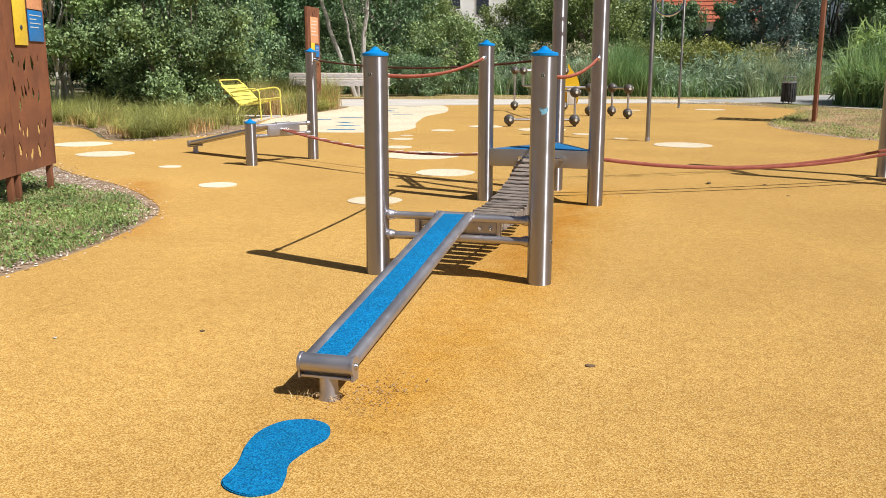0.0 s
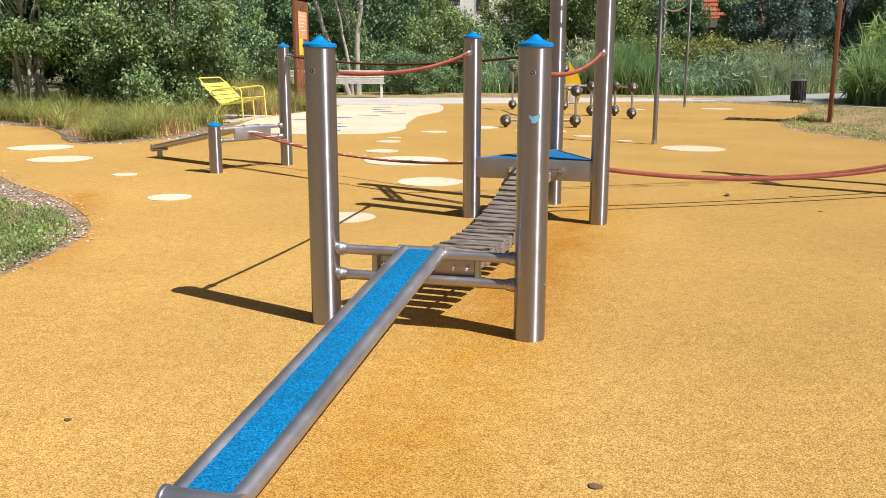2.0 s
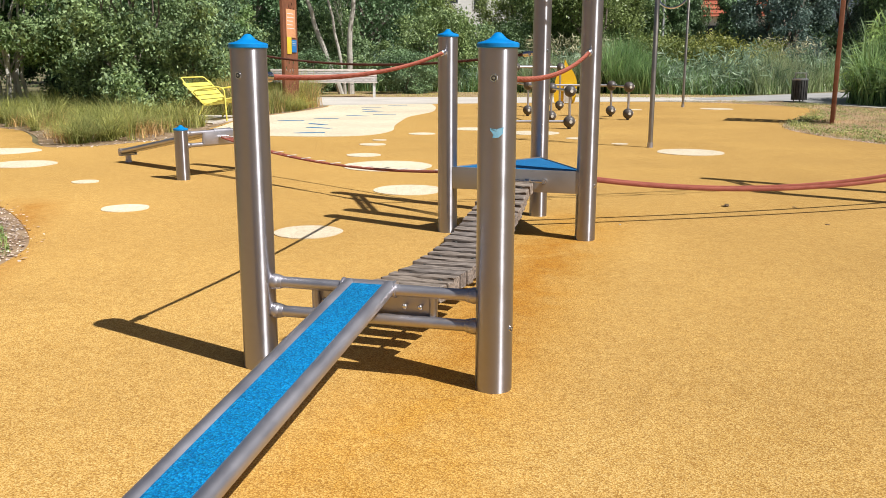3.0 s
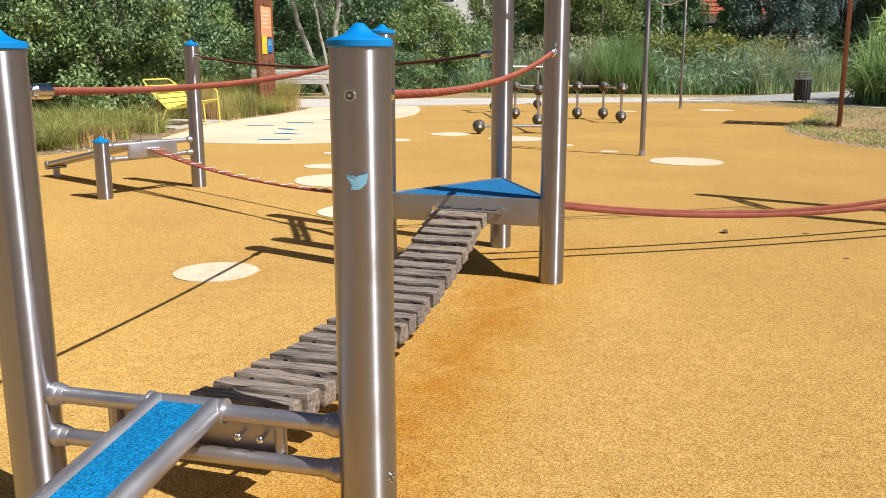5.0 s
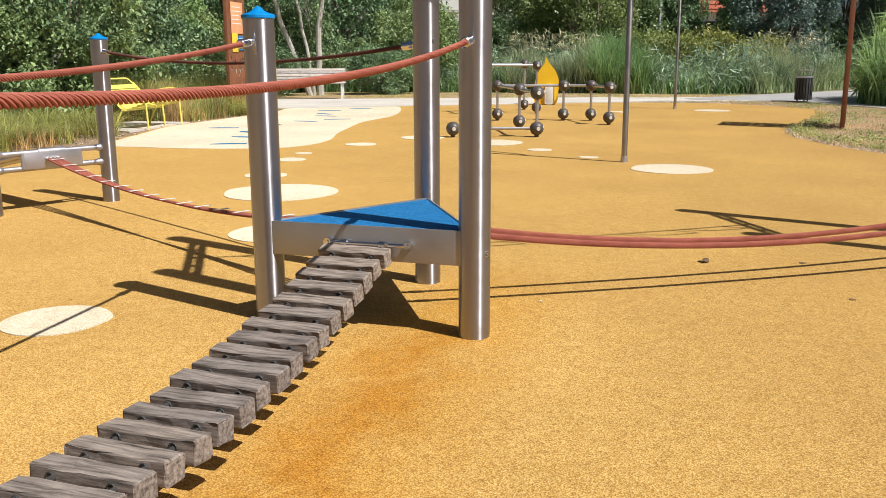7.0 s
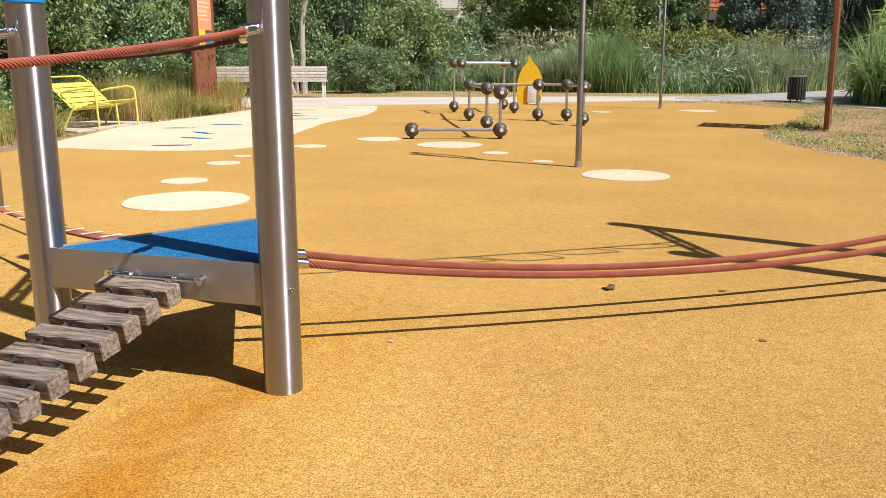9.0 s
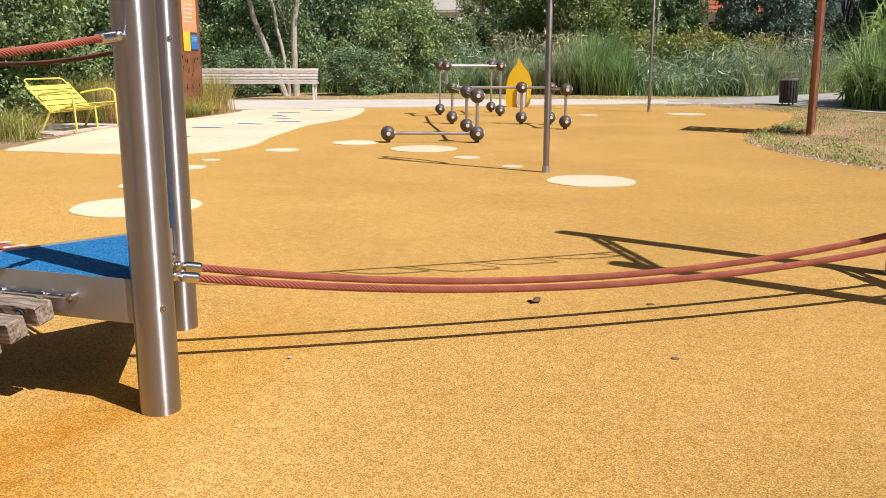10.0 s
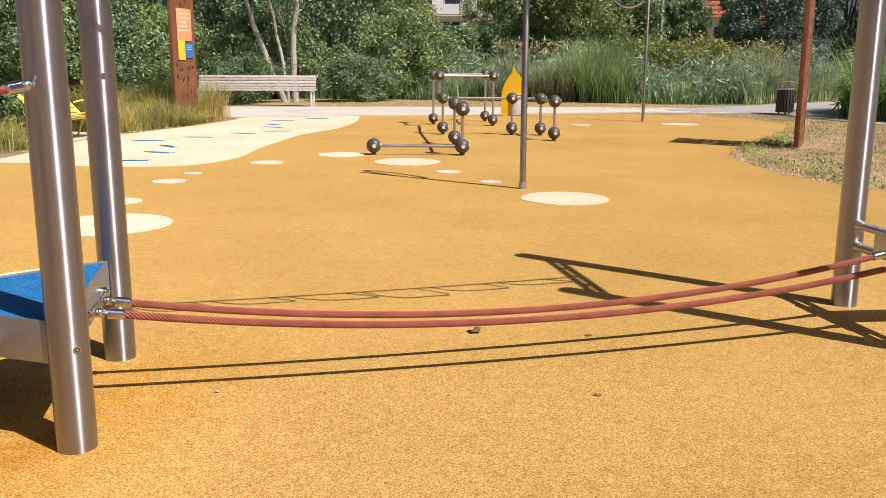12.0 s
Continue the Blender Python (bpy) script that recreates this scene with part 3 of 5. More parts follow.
def ramp(parent, z_top, run, skew=0.0, shift=0.0):
    """A narrow blue rubber ramp sunk between two side tubes, rolling down to a foot."""
    a, b = Vector((shift, 0, z_top)), Vector((shift + skew, -run, 0.135))
    d = (b - a).normalized()
    across = Vector((-d.y, d.x, 0)).normalized()
    across = across if across.x > 0 else -across
    up = across.cross(d)
    up = up if up.z > 0 else -up
    ramp_m = Matrix((across, d, up)).transposed().to_4x4()
    ramp_m.translation = (a + b) / 2
    length = (b - a).length
    bm = bmesh.new()
    box(bm, (0, 0, 0.004), (0.124, length - 0.04, 0.028), ramp_m, 0.005)
    part("ramp_surface", bm, M_BLUE, parent, "worn blue rubber walking surface")
    for s in (-1, 1):
        bm = bmesh.new()
        o = across * (s * 0.079)
        tube(bm, a + o, b + o, 0.027, seg=24)
        part("side_tube", bm, M_PIPE, parent)
        bm = bmesh.new()
        box(bm, (s * 0.0585, 0, 0.014), (0.010, length - 0.05, 0.006), ramp_m, 0.002)
        part("edge_strip", bm, M_PIPE, parent, "thin steel strip beside the rubber")
    bm = bmesh.new()
    box(bm, (0, 0, -0.017), (0.16, length - 0.02, 0.012), ramp_m)
    part("underplate", bm, M_PIPE, parent)
    bm = bmesh.new()
    c = a - Vector((0, 0, 0.006))
    tube(bm, c - across * 0.104, c + across * 0.104, 0.0295, seg=24)
    sleeve = part("sleeve", bm, M_PIPE, parent)
    for s in (-1, 1):
        bm = bmesh.new()
        tube(bm, c + across * (s * 0.100), c + across * (s * 0.107), 0.0325, seg=24)
        part("weld_ring", bm, M_PIPE, sleeve)
    bm = bmesh.new()
    e0 = b + Vector((0, -0.012, -0.003))
    tube(bm, e0 - across * 0.097, e0 + across * 0.097, 0.034, seg=24)
    roller = part("roller", bm, M_PIPE, parent)
    for s in (-1, 1):
        bm = bmesh.new()
        e = e0 + across * (s * 0.097)
        tube(bm, e, e + across * (s * 0.009), 0.038, seg=24)
        box(bm, e + across * (s * 0.0045) + Vector((0, 0, -0.03)), (0.009, 0.05, 0.045))
        part("end_plate", bm, M_PIPE, roller)
        bm = bmesh.new()
        ball(bm, e + across * (s * 0.011), 0.012, 0.9, 12, 8)
        part("bolt", bm, M_BRIGHT, roller)
    bm = bmesh.new()
    box(bm, b + Vector((0, -0.006, -0.047)), (0.19, 0.062, 0.010), None, 0.003)
    part("foot_plate", bm, M_PIPE, parent)
    bm = bmesh.new()
    spin(bm, [(0.043, -0.02), (0.041, 0.0), (0.034, 0.025), (0.033, 0.09)], 20, (b.x, b.y - 0.006, 0))
    part("foot", bm, M_PIPE, parent)


def bracket(parent, za, zb):
    """The bolted plate between the two bars that carries the ropes or the bridge."""
    bm = bmesh.new()
    box(bm, (0.0, 0.030, (za + zb) / 2), (0.46, 0.008, abs(za - zb) + 0.01), None, 0.002)
    p = part("plate", bm, M_PIPE, parent)
    for s in (-1, 1):
        bm = bmesh.new()
        tube(bm, (s * 0.235, 0.018, za), (s * 0.235, 0.018, zb), 0.016, seg=14)
        part("upright", bm, M_PIPE, p)
        for x in (0.13, 0.19):
            bm = bmesh.new()
            tube(bm, (s * x, 0.026, (za + zb) / 2), (s * x, -0.004, (za + zb) / 2), 0.006, seg=10)
            ball(bm, (s * x, -0.006, (za + zb) / 2), 0.011, 1, 10, 8)
            part("bolt", bm, M_BRIGHT, p)
    return p


def gate(m, label, left, right, za, zb, half, z_ramp, run=1.93, overhead=False, bolts=(None, None), skew=0.0, shift=0.0):
    ob = thing("balance_ramp", m, label, "playground equipment", "ramped frames of the climbing course")
    post(ob, -half, 0, left, not overhead, bolt=bolts[0])
    post(ob, half, 0, right, not overhead, bolt=bolts[1])
    crossbar(ob, -half + POST_R - 0.006, half - POST_R + 0.006, za)
    crossbar(ob, -half + POST_R - 0.006, half - POST_R + 0.006, zb)
    bracket(ob, za, zb)
    ramp(ob, z_ramp, run, skew, shift)
    if overhead:
        top_bars(ob, Vector((-half, 0, 0)), Vector((half, 0, 0)))
    return ob


def top_bars(parent, a, b):
    """Two bars high between tall posts, with the plate from which the hand loops hang."""
    mid, d = (a + b) / 2, (b - a).normalized()
    for z in (2.38, 2.26):
        bm = bmesh.new()
        tube(bm, a + Vector((0, 0, z)), b + Vector((0, 0, z)), 0.024)
        part("top_bar", bm, M_PIPE, parent)
    for s in (-0.22, 0.0, 0.22):
        bm = bmesh.new()
        tube(bm, mid + d * s + Vector((0, 0, 2.26)), mid + d * s + Vector((0, 0, 2.38)), 0.018)
        part("upright", bm, M_PIPE, parent)


A, B = Vector((-0.932, 0.022, 0)), Vector((0.010, 0.068, 0))
C, D, E_ = Vector((-1.084, 2.928, 0)), Vector((-0.114, 2.944, 0)), Vector((-0.614, 3.778, 0))
G_MID, H_MID = Vector((-4.265, 5.155, 0)), Vector((2.795, 5.485, 0))
gate(pose(-0.461, 0.045, 0, 0, 0, 2.9), "brushed steel posts with blue caps and a sloping blue rubber ramp", 1.279, 1.279, 0.346, 0.230, 0.4695, 0.355, 1.905,
     bolts=([(-1.72, 1.130)], [(-1.55, 1.127), (-0.25, 0.236)]), skew=0.017, shift=-0.010)
gate(pose(G_MID.x, G_MID.y, 0, 0, 0, -112.0), "steel ramp frame with one short and one tall capped post", 1.38, 0.548, 0.458, 0.338, 0.488, 0.465, 1.83)
gate(pose(H_MID.x, H_MID.y, 0, 0, 0, 120.5), "steel ramp frame between two tall uncapped posts", 2.60, 2.60, 0.458, 0.340, 0.483, 0.466, overhead=True)

# ---- triangular platform ----
plat = thing("triangular_platform", pose(0, 0, 0), "triangular blue-topped platform between three brushed steel posts", "playground equipment")
post(plat, C.x, C.y, 1.391)
post(plat, D.x, D.y, 2.60, False, bolt=[(-0.45, 0.37)])
post(plat, E_.x, E_.y, 2.60, False, bolt=[(-0.6, 1.253)])
top_bars(plat, D, E_)
CENTRE = (C + D + E_) / 3


def side_out(p, q):
    d = (q - p).normalized()
    n = Vector((d.y, -d.x, 0))
    return d, n if n.dot((p + q) / 2 - CENTRE) > 0 else -n


# each side: its two posts, how far its plate stands outside their centres, and where its hanging rod sits
SIDES = ((C, D, 0.045, 0.027), (D, E_, -0.014, -0.02), (E_, C, -0.052, 0.0))


def side_line(k):
    p, q, out, _ = SIDES[k]
    d, n = side_out(p, q)
    return p + n * out, d


def corner(i, j):
    """Where two side plates meet in plan."""
    (p, d), (q, e) = side_line(i), side_line(j)
    t = ((q.x - p.x) * e.y - (q.y - p.y) * e.x) / (d.x * e.y - d.y * e.x)
    return p + d * t


DECK = [corner(2, 0), corner(0, 1), corner(1, 2)]
for k, (p, q, out, shift) in enumerate(SIDES):
    d, n = side_out(p, q)
    u, v = DECK[k], DECK[(k + 1) % 3]
    m = Matrix((d, n, Vector((0, 0, 1)))).transposed().to_4x4()
    m.translation = (u + v) / 2 + Vector((0, 0, 0.3895))
    half = (v - u).length / 2
    bm = bmesh.new()
    box(bm, (0, 0, 0), (2 * half - 0.012, 0.008, 0.151), m, 0.003)
    plate = part("side_plate", bm, M_PLATE, plat, "folded steel side plate")
    c = m.inverted() @ ((p + q) / 2 + Vector((0, 0, 0.391)))
    rod = [m @ Vector((c.x + shift + s, 0.026, c.z)) for s in (-0.185, 0.185)]
    bm = bmesh.new()
    tube(bm, rod[0], rod[1], 0.0085, seg=12)
    part("rod", bm, M_BRIGHT, plate, "bright steel hanging rod")
    for s in (-0.185, 0.185):
        bm = bmesh.new()
        x = c.x + shift + s
        tube(bm, m @ Vector((x, 0.003, c.z)), m @ Vector((x, 0.036, c.z)), 0.0165, seg=16)
        tube(bm, m @ Vector((x, 0.036, c.z)), m @ Vector((x, 0.042, c.z)), 0.009, seg=6)
        part("rod_eye", bm, M_BRIGHT, plate)
bm = bmesh.new()
mid_deck = (DECK[0] + DECK[1] + DECK[2]) / 3
f = bm.faces.new([bm.verts.new((p.x + (mid_deck.x - p.x) * 0.016, p.y + (mid_deck.y - p.y) * 0.016, 0.458)) for p in DECK])
bm.normal_update()
r = bmesh.ops.extrude_face_region(bm, geom=[f])
for v in [g for g in r["geom"] if isinstance(g, bmesh.types.BMVert)]:
    v.co.z = 0.42
bmesh.ops.recalc_face_normals(bm, faces=bm.faces)
part("deck", bm, M_DECK, plat, "blue rubber deck", False)

# ---- plank bridge ----
bridge = thing("plank_bridge", pose(0, 0, 0), "sagging bridge of weathered grey wooden planks", "rope bridge")


def bridge_line(y):
    """Middle of the walking surface, and its slope, at one y."""
    u = y - 1.1
    return Vector((-0.4805 - 0.0655 * u - 0.0097 * u * u, y, 0.2340 -0.0380 * u +0.0604 * u * u +0.0055 * u ** 3)), -0.0380 +0.1209 * u +0.0165 * u * u


PLANK_W, PLANK_H = 0.076, 0.067
plank_meshes = []
for k in range(6):
    rng = np.random.default_rng(k)
    bm = bmesh.new()
    bmesh.ops.create_cube(bm, size=1.0, matrix=Matrix.Translation((0, 0, -PLANK_H / 2)) @ Matrix.Diagonal((0.305 + rng.normal() * 0.002, PLANK_W, PLANK_H, 1)))
    long = [e for e in bm.edges if abs(e.verts[0].co.x - e.verts[1].co.x) > 0.1]
    bmesh.ops.subdivide_edges(bm, edges=long, cuts=5)
    sharp = [e for e in bm.edges if e.calc_face_angle(0) > 0.6]
    bmesh.ops.bevel(bm, geom=sharp, offset=0.006, segments=2, affect='EDGES', profile=0.6)
    for v in bm.verts:
        v.co += Vector(rng.normal(size=3) * 0.0016)
    me = bpy.data.meshes.new("plank")
    bm.to_mesh(me)
    bm.free()
    me.materials.append(M_PLANK)
    plank_meshes.append(me)
bm = bmesh.new()
ring = [Vector((0.0115 * math.cos(2 * math.pi * i / 14), 0, 0.0115 * math.sin(2 * math.pi * i / 14))) for i in range(15)]
strand(bm, ring, 0.0035, 6)
tube(bm, (0, 0.002, 0), (0, -0.0015, 0), 0.010, seg=14)
hole_mesh = bpy.data.meshes.new("rope_hole")
bm.to_mesh(hole_mesh)
bm.free()
hole_mesh.materials.append(M_RUBBER)
rng = np.random.default_rng(5)
for i in range(22):
    y = 0.262 + i * 0.122
    p, slope = bridge_line(y)
    ob = new("plank", plank_meshes[i % 6])
    ob.parent = bridge
    turned = pose(p.x + rng.normal() * 0.004, p.y, p.z + rng.normal() * 0.002, math.degrees(math.atan(slope)) + rng.normal() * 1.5, rng.normal() * 0.8, -1.2 + rng.normal() * 0.8)
    ob.matrix_basis = turned
    for s in (-0.088, 0.088):
        hole = new("rope_hole", hole_mesh)
        hole.parent = ob
        hole.matrix_basis = pose(s, -PLANK_W / 2 - 0.001, -0.024)
for s in (-0.088, 0.088):
    bm = bmesh.new()
    pts = [bridge_line(0.10 + 2.74 * i / 60)[0] + Vector((s, 0, -0.024)) for i in range(61)]
    strand(bm, pts, 0.008, 8)
    part("bridge_rope", bm, M_RUBBER, bridge, "black carrying rope")
    p, _ = bridge_line(2.84)
    hang = Vector((p.x + s + 0.035, 2.867, 0.391))
    bm = bmesh.new()
    tube(bm, p + Vector((s + 0.02, 0.0, -0.03)), hang, 0.008, seg=12)
    tube(bm, hang - Vector((0.014, 0, 0)), hang + Vector((0.014, 0, 0)), 0.016, seg=16)
    tube(bm, hang + Vector((0.016, 0, 0)), hang + Vector((0.024, 0, 0)), 0.011, seg=6)
    part("shackle", bm, M_BRIGHT, bridge, "bright steel shackle")


# ---- ropes ----
def end_fitting(parent, a, d):
    """The ball joint and crimped sleeve at the end of a rope."""
    bm = bmesh.new()
    tube(bm, a, a + d * 0.05, 0.009, seg=12)
    ball(bm, a + d * 0.018, 0.0185, 1, 14, 10)
    tube(bm, a + d * 0.030 - Vector((0, 0, 0.016)), a + d * 0.030 + Vector((0, 0, 0.016)), 0.009, seg=10)
    part("joint", bm, M_BRIGHT, parent, "steel ball joint")
    bm = bmesh.new()
    tube(bm, a + d * 0.036, a + d * 0.048, 0.013, 0.0205, 20)
    tube(bm, a + d * 0.048, a + d * 0.104, 0.0205, seg=20)
    tube(bm, a + d * 0.104, a + d * 0.109, 0.0205, 0.016, 20)
    part("sleeve", bm, M_BRIGHT, parent, "crimped steel sleeve")


def handrail(a, b, sag, r, label, mat=M_ROPE, group="handrail ropes", pitch=0.080, fittings=True):
    a, b = Vector(a), Vector(b)
    ob = thing("rope", pose(0, 0, 0), label, "rope", group)
    line = sagging(a, b, sag, 40)
    d1, d2 = (line[1] - line[0]).normalized(), (line[-2] - line[-1]).normalized()
    if fittings:
        end_fitting(ob, a, d1)
        end_fitting(ob, b, d2)
    g = 0.102 if fittings else 0.0
    laid_rope(ob, mat, a + d1 * g, b + d2 * g, sag * (0.94 if fittings else 1), r, pitch=pitch)
    return ob


def edge_of(p, q, z, r=POST_R):
    d = Vector((q.x - p.x, q.y - p.y, 0)).normalized()
    return Vector((p.x, p.y, z)) + d * r


handrail(edge_of(B, D, 1.124), edge_of(D, B, 1.241), 0.055, 0.0118, "twisted red handrail rope beside the plank bridge")
handrail(edge_of(A, C, 1.124), edge_of(C, A, 1.241), 0.055, 0.0118, "twisted red handrail rope beside the plank bridge")
G_TALL = Vector((-4.082, 5.607, 0))
handrail(edge_of(G_TALL, E_, 1.235), edge_of(E_, G_TALL, 1.24), 0.09, 0.0118, "long brownish red handrail rope above the tied ropes", M_DARKROPE)

dde, nde = side_out(D, E_)
mde = (D + E_) / 2
dh = (H_MID - mde).normalized()
across = Vector((-dh.y, dh.x, 0))
for s, sag in ((-0.088, 0.148), (0.088, 0.160)):
    a = mde + nde * 0.018 + dde * (s - 0.02) + Vector((0, 0, 0.378))
    b = H_MID - dh * 0.04 + (dde * s * 1.15) + Vector((0, 0, 0.378))
    handrail(a, b, sag, 0.0165, "thick twisted red balancing rope hung low", group="balancing ropes", pitch=0.105)

dec, nec = side_out(E_, C)
mec = (E_ + C) / 2
tied = thing("tied_ropes", pose(0, 0, 0), "band of red ropes bound side by side with white ties", "rope")
for k in range(4):
    s = -0.045 + 0.03 * k
    a = mec - nec * 0.02 + dec * s + Vector((0, 0, 0.40))
    g = Vector((-0.46, -0.887, 0)) * (-s)
    b = G_MID + (mec - G_MID).normalized() * 0.05 + g + Vector((0, 0, 0.405))
    laid_rope(tied, M_ROPE, a, b, 0.13, 0.0105, 3, 0.06)
    for e, d in ((a, (b - a).normalized()), (b, (a - b).normalized())):
        bm = bmesh.new()
        tube(bm, e - d * 0.04, e + d * 0.03, 0.014, seg=12)
        part("sleeve", bm, M_BRIGHT, tied)
a0, b0 = mec - nec * 0.02 + Vector((0, 0, 0.40)), G_MID + (mec - G_MID).normalized() * 0.05 + Vector((0, 0, 0.405))
tl = sagging(a0, b0, 0.13, 120)
for i in range(5, 118, 7):
    p = tl[i]
    for sgn in (1, -1):
        bm = bmesh.new()
        strand(bm, [p + dec * u + nec * (0.012 * sgn * (u / 0.055)) + Vector((0, 0, 0.0145)) for u in (-0.050, -0.025, 0, 0.025, 0.050)], 0.0026, 6)
        part("tie", bm, M_TIE, tied)

loops = thing("hand_loops", pose(0, 0, 0), "overhead rope with a row of hanging hand loops", "rope")
top_a, top_b = mde + Vector((0, 0, 2.30)), H_MID + Vector((0, 0, 2.30))
bm = bmesh.new()
line = sagging(top_a, top_b, 0.10, 80)
strand(bm, line, 0.010, 8)
part("cord", bm, M_DARKROPE, loops)
for i in range(8):
    u, v = line[5 + i * 9], line[5 + i * 9 + 8]
    bm = bmesh.new()
    drop = Vector((0.03 * math.sin(i * 2.1), 0.02 * math.cos(i * 1.7), -(0.17, 0.21, 0.26, 0.19, 0.23, 0.32, 0.20, 0.17)[i]))
    strand(bm, [u, u.lerp(v, 0.06) + drop * 0.55, u.lerp(v, 0.20) + drop * 0.9, u.lerp(v, 0.35) + drop, u.lerp(v, 0.92) + drop, v + drop * 0.85, u.lerp(v, 0.95) + drop * 0.5, u.lerp(v, 0.86)], 0.009, 6)
    part("loop", bm, M_DARKROPE, loops)

# small torn sticker on the near post
bm = bmesh.new()
torn = [(-0.024, 0.013), (-0.016, 0.010), (-0.010, 0.012), (-0.004, 0.008), (0.004, 0.012), (0.012, 0.013), (0.022, 0.017), (0.021, 0.006), (0.019, -0.005), (0.012, -0.012),
        (0.006, -0.018), (-0.006, -0.020), (-0.016, -0.019), (-0.013, -0.010), (-0.018, -0.001), (-0.023, 0.004)]
hub = bm.verts.new((B.x + 0.0692 * math.cos(-1.33), B.y + 0.0692 * math.sin(-1.33), 0.946))
rim = [bm.verts.new((B.x + 0.0692 * math.cos(-1.33 + u / 0.0683), B.y + 0.0692 * math.sin(-1.33 + u / 0.0683), 0.946 + z)) for u, z in torn]
for i in range(len(rim)):
    bm.faces.new((hub, rim[i - 1], rim[i]))
bmesh.ops.recalc_face_normals(bm, faces=bm.faces)
bmesh.ops.solidify(bm, geom=bm.faces[:], thickness=0.0008)
M_STICK = mottled("pale_blue_film", (0.22, 0.52, 0.72), (0.30, 0.58, 0.76), 30.0, 0.5, relief=0.05)
tagged(part("sticker", bm, M_STICK), "torn pale blue sticker on the steel post", "sticker")

# ---- ball climber ----
climber = thing("ball_climber", pose(-2.6, 15.5, 0), "steel bars joined by dark rubber balls, standing on the rubber floor", "playground equipment")
OFF = Vector((-2.6, 15.5, 0))


def rod_between(p, q, r=0.024):
    bm = bmesh.new()
    tube(bm, Vector(p) - OFF, Vector(q) - OFF, r, seg=14)
    part("bar", bm, M_PIPE, climber)


def knob(p, r=0.105):
    bm = bmesh.new()
    c = Vector(p) - OFF
    ball(bm, c, r, 1.0, 24, 16)
    k = part("ball", bm, M_GREYBALL, climber, "dark rubber ball")
    for d in (Vector((0.45, -0.89, 0.0)), Vector((0.97, 0.2, 0.1)), Vector((-0.5, 0.86, 0.0))):
        d.normalize()
        bm = bmesh.new()
        tube(bm, c + d * (r - 0.006), c + d * (r + 0.003), 0.030, 0.028, 14)
        part("plug", bm, M_WHITEDOT, k, "pale round plug")


def column(x, y, top, foot=True):
    knob((x, y, 0.13))
    bm = bmesh.new()
    tube(bm, Vector((x, y, -0.01)) - OFF, Vector((x, y, 0.06)) - OFF, 0.034, seg=14)
    part("foot", bm, M_GREYBALL, climber)
    if top:
        knob((x, y, top))
        rod_between((x, y, 0.13), (x, y, top))


BALLS = [(-3.16, 12.3, 0), (-1.95, 12.68, 0.66), (-2.57, 14.15, 0.66), (-3.45, 16.05, 0.66), (-4.54, 18.5, 1.03), (-3.79, 19.8, 1.04), (-3.22, 18.5, 1.02),
         (-2.24, 16.4, 0.66), (-1.73, 16.5, 0.655), (-1.25, 15.5, 0.66)]
for x, y, z in BALLS:
    column(x, y, z)
for i, j, z in ((0, 1, 0.13), (1, 2, 0.66), (2, 3, 0.66), (3, 7, 0.66), (7, 8, 0.66), (8, 9, 0.66), (4, 5, 1.035), (5, 6, 1.03)):
    rod_between((BALLS[i][0], BALLS[i][1], z), (BALLS[j][0], BALLS[j][1], z))
knob((-4.15, 17.8, 1.03))
rod_between((-4.15, 17.8, 1.03), (-3.22, 18.5, 1.02))
rod_between((-4.15, 17.8, 1.03), (-4.54, 18.5, 1.03))
rod_between((-4.15, 17.8, 0.66), (-4.15, 17.8, 1.03))
rod_between((-4.15, 17.8, 0.66), (-3.45, 16.05, 0.66))


# ---- hoop poles ----
def hoop_pole(x, y, h, turn, side, label):
    """A slim pole with an upright ring welded to one side of its top, leaning a little."""
    ob = thing("hoop_pole", pose(x, y, 0, 0, 0, turn), label, "playground equipment", "slim poles with hoops")
    bm = bmesh.new()
    spin(bm, [(0.036, -0.02), (0.034, 0.05), (0.033, 0.06), (0.033, h - 0.012), (0.025, h), (0, h)], 20)
    part("pole", bm, M_POLE, ob)
    bm = bmesh.new()
    tube(bm, (0, 0, -0.01), (0, 0, 0.07), 0.042, 0.038)
    part("base_collar", bm, M_PIPE, ob)
    bm = bmesh.new()
    n, R = 48, 0.40
    pts = []
    for i in range(n + 1):
        w = 2 * math.pi * i / n
        pts.append(Vector((side * (0.03 + R - R * math.cos(w)), 0.10 + 0.10 * math.sin(w), h - 0.02 + R * math.sin(w))))
    strand(bm, pts, 0.028, 10)
    part("hoop", bm, M_BRIGHT, ob, "round steel hoop")


hoop_pole(-0.285, 9.70, 2.86, -17, 1, "slim steel pole topped by a round hoop")
hoop_pole(-0.47, 21.05, 2.92, -12, -1, "slim steel pole topped by a round hoop")

# ---- flame-shaped panel ----
flame = thing("flame_panel", pose(-3.72, 22.0, 0, 0, 0, 12), "yellow leaf-shaped play panel on a grey base", "play panel")
bm = bmesh.new()
outline = [(-0.26, 0.0), (0.22, 0.0), (0.30, 0.35), (0.31, 0.60), (0.22, 0.85), (0.06, 1.05), (-0.03, 1.20), (-0.06, 1.05), (-0.20, 0.85), (-0.29, 0.60), (-0.31, 0.35)]
f = bm.faces.new([bm.verts.new((p.x, 0, max(0.0, p.y))) for p in smooth_loop(outline, 5)])
r = bmesh.ops.extrude_face_region(bm, geom=[f])
for v in [g for g in r["geom"] if isinstance(g, bmesh.types.BMVert)]:
    v.co.y += 0.04
bmesh.ops.recalc_face_normals(bm, faces=bm.faces)
part("panel", bm, M_FLAME, flame, smooth=False)
bm = bmesh.new()
